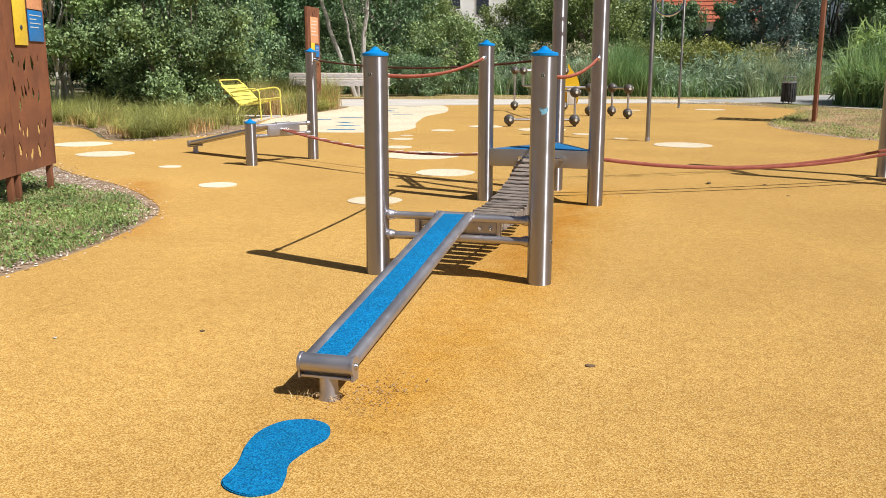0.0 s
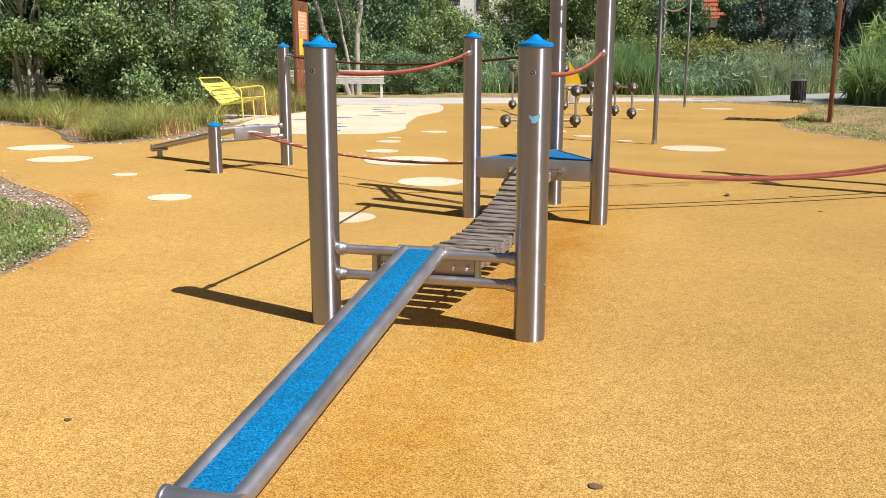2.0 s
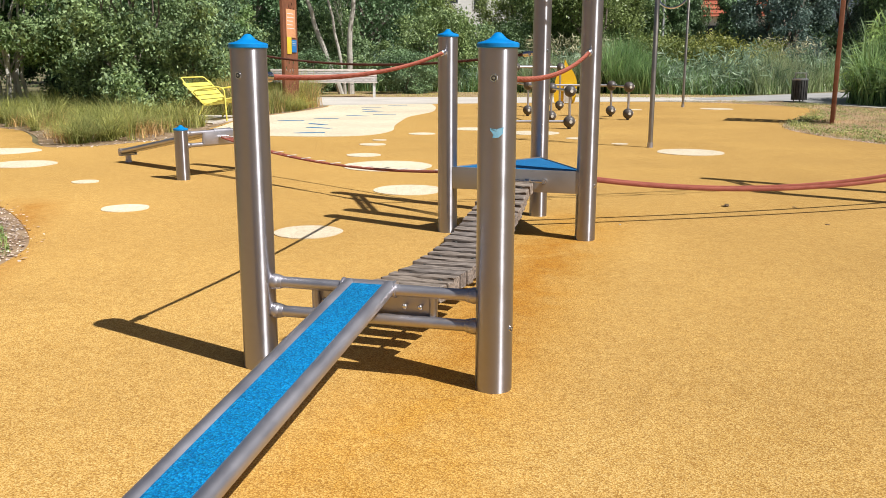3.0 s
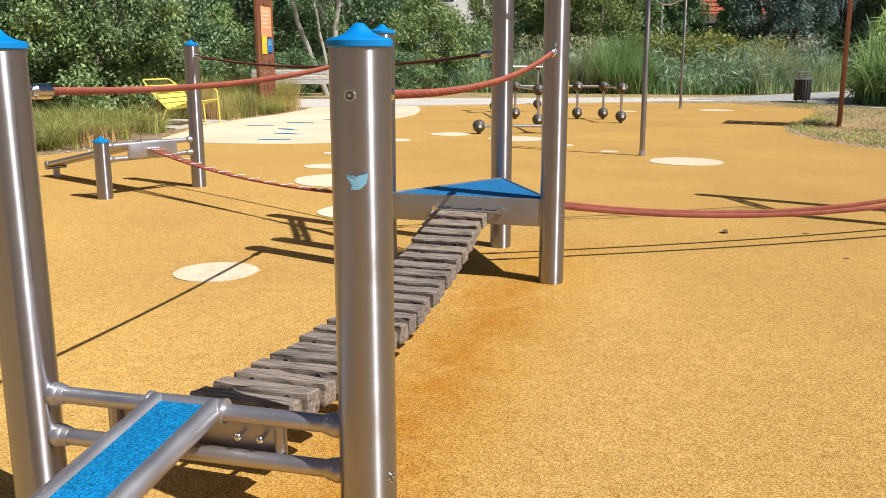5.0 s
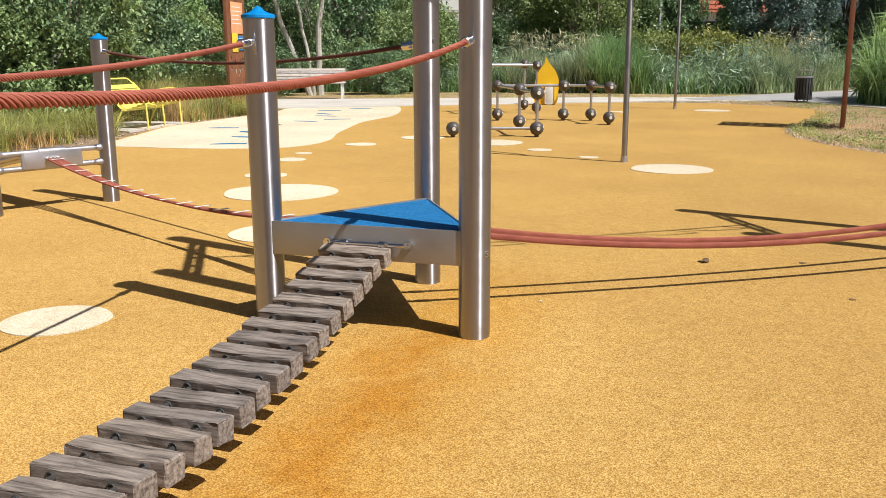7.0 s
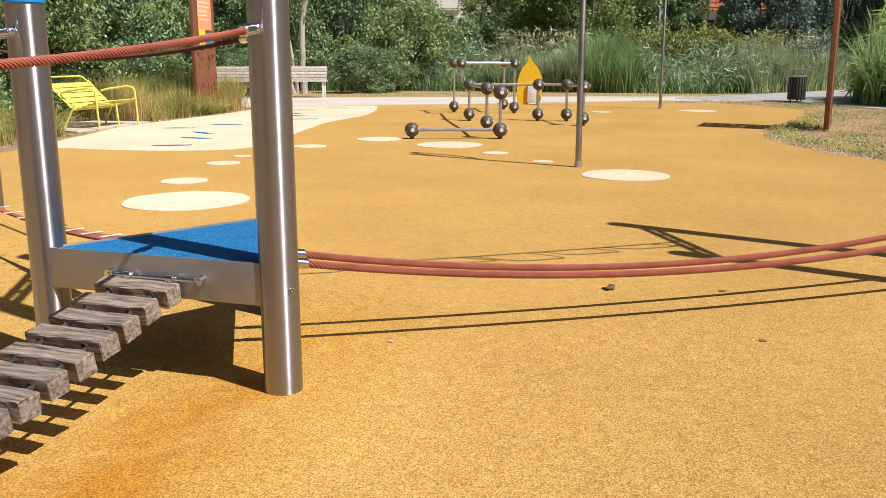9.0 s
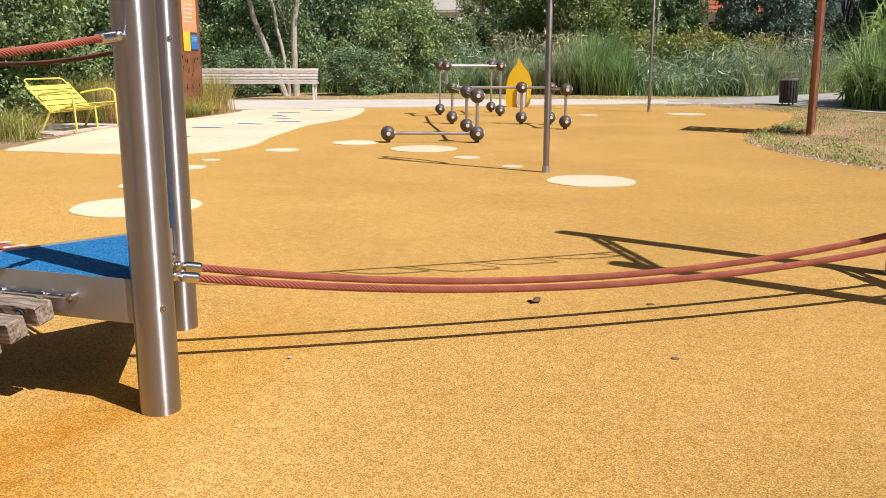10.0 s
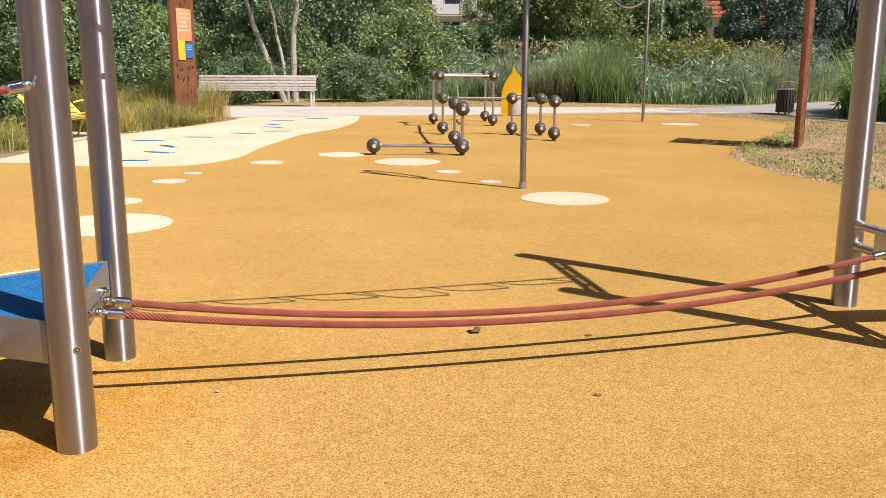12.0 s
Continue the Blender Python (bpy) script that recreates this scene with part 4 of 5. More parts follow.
box(bm, (0.08, -0.03, 0.27), (0.24, 0.04, 0.5), None, 0.05)
part("base", bm, M_PALE, flame, "pale grey board at its foot")

# ---- slatted bench ----
bench = thing("bench", pose(-11.85, 23.45, 0.01, 0, 0, 18), "long bench of weathered pale timber slats on white metal legs", "bench")
BL = 3.5
for i, (y, z, tilt) in enumerate(((-0.32, 0.47, 0), (-0.20, 0.48, 0), (-0.08, 0.475, 0), (0.03, 0.47, 0))):
    bm = bmesh.new()
    box(bm, (0, y, z), (BL, 0.105, 0.035), None, 0.008)
    part("slat", bm, M_SLAT, bench)
for i in range(5):
    bm = bmesh.new()
    m = pose(0, 0.10 + 0.028 * i, 0.525 + 0.080 * i, 74, 0, 0)
    box(bm, (0, 0, 0), (BL - 0.06, 0.070, 0.032), m, 0.008)
    part("slat", bm, M_SLAT, bench)
for s in (-1, 1):
    for y in (-0.30, 0.12):
        bm = bmesh.new()
        box(bm, (s * (BL / 2 - 0.10), y, 0.225), (0.05, 0.06, 0.45), None, 0.006)
        part("leg", bm, M_PALE, bench)
    bm = bmesh.new()
    strand(bm, [(s * (BL / 2 - 0.10), -0.34, 0.44), (s * (BL / 2 - 0.10), 0.06, 0.44), (s * (BL / 2 - 0.10), 0.13, 0.52), (s * (BL / 2 - 0.10), 0.235, 0.87)], 0.022, 8)
    part("support", bm, M_PALE, bench)

# ---- yellow metal seat ----
seat = thing("metal_seat", pose(-9.03, 12.72, 0.02, 0, 0, 97), "yellow slatted metal two-seat garden bench with armrests", "garden seat")
SW = 1.18
for i in range(5):
    bm = bmesh.new()
    box(bm, (0, -0.42 + 0.098 * i, 0.41 - 0.028 * i), (SW, 0.088, 0.014), pose(0, 0, 0, -3, 0, 0), 0.004)
    part("slat", bm, M_YPAINT, seat)
for i in range(5):
    bm = bmesh.new()
    m = pose(0, 0.08 + 0.082 * i, 0.36 + 0.080 * i, 44, 0, 0)
    box(bm, (0, 0, 0), (SW, 0.098, 0.012), m, 0.004)
    part("slat", bm, M_YPAINT, seat)
for s in (-1, 1):
    x = s * SW / 2
    bm = bmesh.new()
    strand(bm, [(x * 0.93, -0.40, 0.41), (x * 0.93, 0.0, 0.31), (x * 0.93, 0.08, 0.36), (x * 0.93, 0.45, 0.74)], 0.017, 8)
    part("side_rail", bm, M_YPAINT, seat)
    bm = bmesh.new()
    strand(bm, [(x, -0.44, 0.0), (x, -0.42, 0.40), (x, -0.41, 0.58), (x, -0.37, 0.63), (x, -0.28, 0.65), (x, 0.10, 0.60), (x * 0.95, 0.22, 0.57)], 0.017, 8)
    part("armrest", bm, M_YPAINT, seat)
    bm = bmesh.new()
    strand(bm, [(x * 0.95, 0.02, 0.34), (x, 0.20, 0.0)], 0.017, 8)
    part("leg", bm, M_YPAINT, seat)
bm = bmesh.new()
strand(bm, [(-0.52, 0.42, 0.71), (-0.50, 0.51, 0.80), (-0.44, 0.53, 0.82), (0.44, 0.53, 0.82), (0.50, 0.51, 0.80), (0.52, 0.42, 0.71)], 0.015, 8)
part("top_rail", bm, M_YPAINT, seat)
bm = bmesh.new()
strand(bm, [(0, -0.43, 0.0), (0, -0.40, 0.40)], 0.015, 8)
part("leg", bm, M_YPAINT, seat)

# ---- litter bin ----
bin_ = thing("litter_bin", pose(2.58, 25.2, 0.016, 0, 0, 8) @ Matrix.Scale(0.93, 4), "grey slatted litter bin with a hooped lid on the path", "litter bin")
bm = bmesh.new()
spin(bm, [(0.0, 0.06), (0.19, 0.06), (0.20, 0.10), (0.20, 0.66), (0.19, 0.68)], 24)
part("liner", bm, M_RUBBER, bin_)
for i in range(18):
    a = 2 * math.pi * i / 18
    bm = bmesh.new()
    box(bm, (0.225, 0, 0.37), (0.022, 0.055, 0.64), pose(0, 0, 0, 0, 0, math.degrees(a)), 0.004)
    part("slat", bm, M_RUBBER, bin_, "dark grey slat")
bm = bmesh.new()
spin(bm, [(0.245, 0.66), (0.245, 0.70), (0.20, 0.715), (0.20, 0.69)], 24)
part("rim", bm, M_PIPE, bin_)
for s in (-1, 1):
    bm = bmesh.new()
    tube(bm, (s * 0.17, 0, 0.70), (s * 0.15, 0, 0.87), 0.022)
    part("post", bm, M_PIPE, bin_)
bm = bmesh.new()
box(bm, (0, 0, 0.88), (0.36, 0.30, 0.022), None, 0.008)
part("lid", bm, M_PIPE, bin_)
for a in (0.5, 2.6, 4.7):
    bm = bmesh.new()
    tube(bm, (0.16 * math.cos(a), 0.16 * math.sin(a), -0.01), (0.16 * math.cos(a), 0.16 * math.sin(a), 0.08), 0.02)
    part("foot", bm, M_RUBBER, bin_)


# ---- corten panels ----
def pierced(bm, w, z0, z1, holes, th=0.008):
    """A steel sheet with leaf-shaped openings cut right through."""
    outer = [bm.verts.new((x, 0, z)) for x, z in ((0, z0), (w, z0), (w, z1), (0, z1))]
    edges = [bm.edges.new((outer[i], outer[(i + 1) % 4])) for i in range(4)]
    for cx, cz, L, wd, turn in holes:
        c, s = math.cos(turn), math.sin(turn)
        pts = [(0, -0.5), (0.5, -0.15), (0.36, 0.2), (0, 0.55), (-0.36, 0.2), (-0.5, -0.15)]
        vs = [bm.verts.new((cx + (u * wd * c - v * L * s), 0, cz + (u * wd * s + v * L * c))) for u, v in pts]
        edges += [bm.edges.new((vs[i], vs[(i + 1) % 6])) for i in range(6)]
    bmesh.ops.triangle_fill(bm, use_beauty=True, use_dissolve=False, edges=edges)
    r = bmesh.ops.extrude_face_region(bm, geom=bm.faces[:])
    for v in [g for g in r["geom"] if isinstance(g, bmesh.types.BMVert)]:
        v.co.y += th
    bmesh.ops.recalc_face_normals(bm, faces=bm.faces)
    return bm


def leaf_holes(rng, w, z0, z1, n, clear=None):
    """Cut-out plants of paired upward leaves in two staggered columns, with loose leaves drifting between."""
    wanted = []
    for col, x in enumerate((0.27 * w, 0.76 * w)):
        z = z0 + 0.12 + 0.05 * col
        while z < z1 - 0.2:
            lean = rng.uniform(-0.12, 0.12)
            for k in range(4):
                for s in (-1, 1):
                    wanted.append((x + s * (0.135 - 0.024 * k) + lean * 0.1 * k, z + 0.10 * k + 0.02 * s, 0.160 - 0.014 * k, 0.066 - 0.005 * k, -s * (0.45 - 0.08 * k) + lean))
                wanted.append((x + lean * 0.1 * k, z + 0.02 + 0.10 * k, 0.085, 0.038, lean))
            wanted.append((x + lean * 0.4, z + 0.46, 0.15, 0.050, lean))
            z += 0.78
    for _ in range(n * 3):
        x, z = rng.uniform(0.06, w - 0.06), rng.uniform(z0 + 0.55, z1 - 0.1)
        if math.sin(z * 7 + x * 5) > 0.1:
            wanted.append((x, z, rng.uniform(0.11, 0.17), rng.uniform(0.036, 0.052), 0.35 + rng.uniform(-0.15, 0.15)))
    holes, spines = [], []
    for hx, hz, L, wd, turn in wanted:
        spine = [(hx - v * L * math.sin(turn), hz + v * L * math.cos(turn)) for v in (-0.5, -0.25, 0.0, 0.28, 0.55)]
        if any(not (0.03 + wd < x < w - 0.03 - wd and z0 + 0.03 < z < z1 - 0.03) for x, z in spine):
            continue
        if clear and any(clear[0] < x < clear[1] and clear[2] < z < clear[3] for x, z in spine):
            continue
        if all(math.hypot(p[0] - q[0], p[1] - q[1]) > (wd + o_wd) * 0.5 + 0.012 for o_wd, o in spines for p in spine for q in o):
            holes.append((hx, hz, L, wd, turn))
            spines.append((wd, spine))
    return holes


def corten(m, w, h, z0, seed, label, signs=False, legs=True, n=34):
    rng = np.random.default_rng(seed)
    ob = thing("corten_panel", m, label, "metal panel", "rust-brown cut-out panels")
    bm = bmesh.new()
    clear = (0.0, w, h * 0.57, h * 0.86) if signs else None
    pierced(bm, w, z0, h, leaf_holes(rng, w, z0, h, n, clear))
    sheet = part("sheet", bm, M_RUST, ob, "rusted sheet with cut-out leaves", False)
    for x in (0.0, w):
        bm = bmesh.new()
        box(bm, (x, 0.03, (z0 + h) / 2), (0.012, 0.075, h - z0), None, 0.002)
        part("edge_flange", bm, M_RUST, ob)
    if legs:
        for x in (0.07, w - 0.07):
            bm = bmesh.new()
            box(bm, (x, 0.035, (z0 + 0.2) / 2 - 0.02), (0.05, 0.05, z0 + 0.22), None, 0.004)
            part("leg", bm, M_RUST, ob)
    return ob


def sign_board(parent, x, z, w, h, mat, y, label, lines=0, dots=None):
    bm = bmesh.new()
    box(bm, (x, y, z), (w, 0.008, h), None, 0.002)
    b = part("sign_plate", bm, mat, parent, label)
    rng = np.random.default_rng(int(abs(x * 977 + z * 131)))
    for i in range(lines):
        bm = bmesh.new()
        lw = w * rng.uniform(0.45, 0.8)
        box(bm, (x - w * 0.42 + lw / 2, y - 0.0055, z + h * 0.34 - i * h * 0.13), (lw, 0.002, h * 0.03))
        part("printed_line", bm, M_PALE, b)
    if dots:
        bm = bmesh.new()
        tube(bm, (x, y - 0.004, z + dots), (x, y - 0.012, z + dots), 0.022, 0.018, 16)
        part("knob", bm, M_RUBBER, b)
    return b


p0, p1 = Vector((-4.794, 1.352, 0)), Vector((-5.165, 2.28, 0))
turn = math.degrees(math.atan2(p1.y - p0.y, p1.x - p0.x))
W = 0.90
for k in range(2):
    o = p1 - (p1 - p0).normalized() * W * (k + 1) - (p1 - p0).normalized() * 0.012 * k
    ob = corten(pose(o.x, o.y, 0.0, 0, 0, turn), W, 2.35, 0.25, 11 + k, "rust-brown steel screen with cut-out leaf shapes and a sign" if k == 0 else "rust-brown steel screen with cut-out leaf shapes", signs=(k == 0), n=70)
    if k == 0:
        sign_board(ob, 0.33, 1.55, 0.27, 0.42, M_SIGNY, -0.012, "yellow sign plate", dots=-0.06)
        sign_board(ob, 0.69, 1.515, 0.34, 0.27, M_SIGNB, -0.010, "blue sign plate with pale printed lines", lines=4)
        sign_board(ob, 0.69, 1.82, 0.34, 0.32, M_SIGNO, -0.010, "orange sign plate with pale printed lines", lines=4)

totem = corten(pose(-9.44, 16.33, 0.0, 0, 0, 97.5), 0.95, 2.62, 0.0, 21, "tall rust-brown screen with orange, yellow and blue signs", signs=True, legs=False, n=60)
sign_board(totem, 0.50, 2.04, 0.62, 0.66, M_SIGNO, -0.012, "orange sign plate with pale printed lines", lines=5)
sign_board(totem, 0.35, 1.52, 0.30, 0.40, M_SIGNY, -0.014, "yellow sign plate")
sign_board(totem, 0.68, 1.51, 0.32, 0.30, M_SIGNB, -0.018, "blue sign plate", lines=3)
corten(pose(2.60, 15.35, 0.0, 0, 0, 83.5), 0.95, 2.62, 0.0, 31, "tall rust-brown steel totem standing in dry grass", legs=False, n=30)

# ---- floor litter ----
bm = bmesh.new()
rng = np.random.default_rng(3)
vs = [bm.verts.new((0.779 + 0.05 * math.cos(a) * r, 4.69 + 0.045 * math.sin(a) * r, 0.006 + 0.012 * (r > 0.8))) for a, r in zip(np.linspace(0, 5.8, 11), rng.uniform(0.4, 1.2, 11))]
f = bm.faces.new(vs)
bmesh.ops.solidify(bm, geom=[f], thickness=0.003)
tagged(part("dead_leaf", bm, M_FLOORMARK), "curled dead brown leaf on the rubber floor", "leaf")
for x, y, r in ((0.487, -1.225, 0.020), (1.32, 4.83, 0.018), (1.5, 4.05, 0.015), (-1.25, -1.3, 0.012)):
    slab("floor_mark", [(x + r * math.cos(a) * (1 + 0.25 * math.sin(3 * a + x)), y + 0.8 * r * math.sin(a)) for a in np.linspace(0, 5.5, 8)], 0.005, 0.01, M_FLOORMARK,
         "small dark worn spot in the rubber floor", "floor mark", steps=3, group="worn spots")
for x, y in ((0.05, 3.55), (-1.80, -1.60)):
    bm = bmesh.new()
    box(bm, (x, y, 0.006), (0.014, 0.009, 0.006), None, 0.002)
    tagged(part("wood_chip", bm, M_PALE), "pale wood chip lying on the rubber floor", "wood chip", "stray chips")


# ---- houses ----
def house(m, label, w, d, h, roof_h, wall_mat, roof_mat, windows, balcony=False):
    ob = thing("house", m, label, "house", "houses behind the trees")
    bm = bmesh.new()
    box(bm, (0, 0, h / 2), (w, d, h))
    part("wall", bm, wall_mat, ob, smooth=False)
    bm = bmesh.new()
    e = 0.5
    v = [bm.verts.new(p) for p in ((-w / 2 - e, -d / 2 - e, h - 0.15), (w / 2 + e, -d / 2 - e, h - 0.15), (w / 2 + e, d / 2 + e, h - 0.15), (-w / 2 - e, d / 2 + e, h - 0.15), (-w / 2 - e, 0, h + roof_h), (w / 2 + e, 0, h + roof_h))]
    for idx in ((0, 1, 5, 4), (2, 3, 4, 5), (0, 4, 3), (1, 2, 5), (3, 2, 1, 0)):
        bm.faces.new([v[i] for i in idx])
    roof = part("roof", bm, roof_mat, ob, smooth=False)
    rows = 14
    for i in range(rows):
        t = (i + 0.5) / rows
        bm = bmesh.new()
        y, z = (-d / 2 - e) * (1 - t), (h - 0.15) * (1 - t) + (h + roof_h) * t
        box(bm, (0, y - 0.02, z + 0.04), (w + 2 * e, 0.06, 0.05))
        part("tile_course", bm, roof_mat, roof, smooth=False)
    for x, z, ww, hh in windows:
        bm = bmesh.new()
        box(bm, (x, -d / 2 - 0.02, z), (ww + 0.2, 0.10, hh + 0.2), None, 0.02)
        win = part("window", bm, M_PALE, ob, smooth=False)
        bm = bmesh.new()
        box(bm, (x, -d / 2 - 0.08, z), (ww, 0.03, hh))
        part("pane", bm, M_GLASSDARK, win, smooth=False)
    if balcony:
        bm = bmesh.new()
        box(bm, (-0.5, -d / 2 - 0.6, 5.5), (5.0, 1.2, 0.2))
        box(bm, (-0.5, -d / 2 - 1.2, 6.0), (5.0, 0.08, 0.9))
        part("balcony", bm, M_RENDER, ob, smooth=False)


house(pose(-1.6, 84, 0, 0, 0, 3), "white rendered house with a red tiled roof", 10, 9, 5.05, 5.5, M_RENDER, M_TILE, ((0.0, 3.2, 1.65, 1.9), (3.4, 3.2, 1.4, 1.6), (-3.4, 3.2, 1.4, 1.6)))
house(pose(-28.0, 86, 0, 0, 0, 18), "white house with balcony and red roof", 15, 10, 8.6, 4.5, M_RENDER, M_TILE,
      ((-4.5, 6.9, 1.2, 1.8), (-2, 6.9, 1.4, 2.0), (0.6, 6.9, 1.4, 2.0), (3.5, 6.9, 1.2, 1.8), (-4.5, 4.0, 1.2, 1.6), (0.5, 4.0, 1.6, 1.8), (4.5, 4.0, 1.2, 1.6), (-3, 1.6, 1.4, 1.6), (2, 1.6, 1.4, 1.6)), True)

lamp = thing("lamp_post", pose(-3.36, 50.4, 0), "plain grey lamp post among the trees", "lamp post")
bm = bmesh.new()
spin(bm, [(0.12, -0.05), (0.12, 0.7), (0.095, 0.75), (0.075, 5.6), (0, 5.62)], 14)
part("pole", bm, M_PIPE, lamp)
bm = bmesh.new()
spin(bm, [(0, 5.6), (0.10, 5.62), (0.22, 5.85), (0.24, 5.9), (0, 6.0)], 16)
part("lamp_head", bm, M_PALE, lamp)

# ---- grasses ----
rng = np.random.default_rng(17)


def stuff(name, sets, material, label, category="grass"):
    co = np.concatenate([c for c, _ in sets])
    off, fs = 0, []
    for c, f in sets:
        fs.append(f + off)
        off += len(c)
    return tagged(from_arrays(name, co, np.concatenate(fs), material), label, category, kind="stuff")


def scatter(poly, n, margin=0.0):
    xs = [p[0] for p in poly]
    ys = [p[1] for p in poly]
    x, y = rng.uniform(min(xs), max(xs), n), rng.uniform(min(ys), max(ys), n)
    k = inside(poly, x, y)
    return np.stack([x[k], y[k], np.zeros(k.sum())], 1)


def clumped(poly, n_clumps, per, spread, z=0.0):
    c = scatter(poly, n_clumps)
    p = np.repeat(c, per, 0) + np.concatenate([rng.normal(size=(len(c) * per, 2)) * spread, np.zeros((len(c) * per, 1))], 1)
    p = p[inside(poly, p[:, 0], p[:, 1])]
    p[:, 2] = z
    return p


SEDGE_FRONT = [(-12.9, 10.35), (-11.8, 9.85), (-10.85, 9.55), (-9.8, 8.65), (-8.95, 7.8), (-8.25, 7.3), (-7.85, 7.6), (-7.65, 8.4), (-7.6, 9.2), (-8.0, 10.3), (-8.5, 11.5),
               (-9.0, 11.7), (-10.2, 11.9), (-10.2, 13.9), (-9.0, 14.1), (-9.15, 16.5), (-9.45, 18.2), (-11, 18.6), (-15, 17.6), (-20, 15), (-20, 11.5)]
stuff("sedge_grass", [blades(rng, clumped(SEDGE_FRONT, 420, 210, 0.075, 0.0), 0.80, 0.012, 1.8, 1.0), blades(rng, clumped(SEDGE_FRONT, 200, 50, 0.10, 0.0), 0.72, 0.009, 0.6, 0.6)],
      M_SEDGE, "clumps of tall yellowing ornamental grass in the bed")
stuff("dry_sedge", [blades(rng, clumped(SEDGE_FRONT, 420, 45, 0.12, 0.01), 0.40, 0.009, 0.9, 0.8)], M_STRAW, "dry straw-coloured grass in the bed")
TALLSEDGE = [(-8.95, 14.0), (-9.1, 16.4), (-9.4, 18.3), (-12.2, 18.2), (-12.6, 15.2), (-10.6, 13.9)]
stuff("straw_stalks", [blades(rng, clumped(TALLSEDGE, 150, 60, 0.14, 0.0), 0.85, 0.010, 0.6, 0.7)], M_STRAW, "dry straw-coloured stalks among the tall grass")
stuff("tall_grass", [blades(rng, clumped(TALLSEDGE, 170, 90, 0.12, 0.0), 1.0, 0.012, 0.6, 0.7)], M_SEDGE, "tall feathery grass round the totem")
LAWN = [(-3.02, -0.58), (-3.02, 0.10), (-3.16, 0.73), (-3.45, 1.36), (-4.14, 2.03), (-5.18, 2.44), (-6.22, 3.05), (-7.64, 3.92), (-8.76, 2.00), (-6.32, -1.00), (-3.89, -2.00)]
stuff("green_grass", [blades(rng, clumped(LAWN, 2400, 26, 0.09, 0.0), 0.07, 0.006, 0.9, 0.8)], M_LAWN, "patchy short green grass and clover on the soil")
clover = clumped(LAWN, 1800, 26, 0.08, 0.0)
clover[:, 2] = rng.uniform(0.005, 0.055, len(clover))
stuff("clover", [leaves(rng, clover, 0.027, 1.2, 0.42)], M_LAWN, "low green clover and weeds among the grass", "weeds")
stuff("straw_grass", [blades(rng, clumped(LAWN, 1000, 16, 0.08, 0.0), 0.065, 0.006, 1.2, 0.9)], M_STRAW, "dry grass stalks among the green")
RIGHT_IN = [(2.73, 19.09), (2.82, 21.17), (1.97, 22.81), (0.882, 23.88), (2.23, 24.80), (3.10, 23.70), (4.35, 21.90), (7.00, 19.30), (7.00, 10.50), (6.40, 9.90), (4.40, 10.45), (3.22, 11.31), (2.54, 12.24), (2.13, 13.21), (1.88, 14.03), (1.89, 15.40), (2.32, 17.12)]
RIGHT_IN = [(x - 0.27 * (x < 4.5), y - 0.16 * (y < 12.5)) for x, y in RIGHT_IN]
stuff("dry_grass", [blades(rng, scatter(RIGHT_IN, 52000) + [0, 0, 0.015], 0.055, 0.008, 1.3, 0.9)], M_STRAW, "sun-bleached short dry grass")
stuff("verge_green", [blades(rng, clumped(RIGHT_IN, 420, 34, 0.10, 0.015), 0.09, 0.008, 0.9, 0.8)], M_SEDGE, "tufts of greener grass in the dry lawn")
EDGE = [(2.65, 18.22), (2.21, 17.11), (1.80, 15.39), (1.80, 13.92), (2.06, 13.10), (2.49, 12.08), (3.16, 11.20), (3.43, 11.27), (2.72, 12.41), (2.31, 13.33), (2.11, 14.15), (2.16, 15.42), (2.63, 17.15)]
stuff("edge_grass", [blades(rng, clumped(EDGE, 260, 40, 0.06, 0.01), 0.085, 0.008, 0.9, 0.8)], M_SEDGE, "green tufts along the edge of the rubber floor")
weeds = clumped([(x - 0.02 * (i < 7), y) for i, (x, y) in enumerate(EDGE)], 260, 18, 0.09, 0.0)
weeds[:, 2] = rng.uniform(0.004, 0.10, len(weeds))
stuff("edge_weeds", [leaves(rng, weeds, 0.038, 0.8, 0.32)], M_SEDGE, "leafy green weeds along the edge of the dry lawn", "weeds")
patches = clumped(RIGHT_IN, 130, 60, 0.16, 0.0)
patches[:, 2] = rng.uniform(0.004, 0.06, len(patches))
stuff("lawn_weeds", [leaves(rng, patches, 0.04, 0.8, 0.32)], M_SEDGE, "scattered green weeds in the dry lawn", "weeds")
stuff("back_verge_grass", [blades(rng, scatter(VERGE, 24000), 0.06, 0.012, 1.2, 0.9)], M_SEDGE, "short dry verge grass behind the path")
DIRT = [(-1.57, 23.89), (0.153, 23.95), (1.71, 23.00), (2.74, 21.27), (3.37, 21.45), (2.33, 23.85), (1.19, 24.91), (-1.07, 24.50)]
stuff("verge_weeds", [blades(rng, clumped(DIRT, 120, 26, 0.10, 0.015), 0.10, 0.010, 1.0, 0.8)], M_STRAW, "dry weeds along the path edge")


def chips(poly, n, size, z):
    p = scatter(poly, n)
    p[:, 2] = z + rng.uniform(0, 0.012, len(p))
    co, fa = leaves(rng, p, size, 2.0)
    co[:, 2] = np.maximum(z + (co[:, 2] - z) * 0.4, -0.003)
    return co, fa


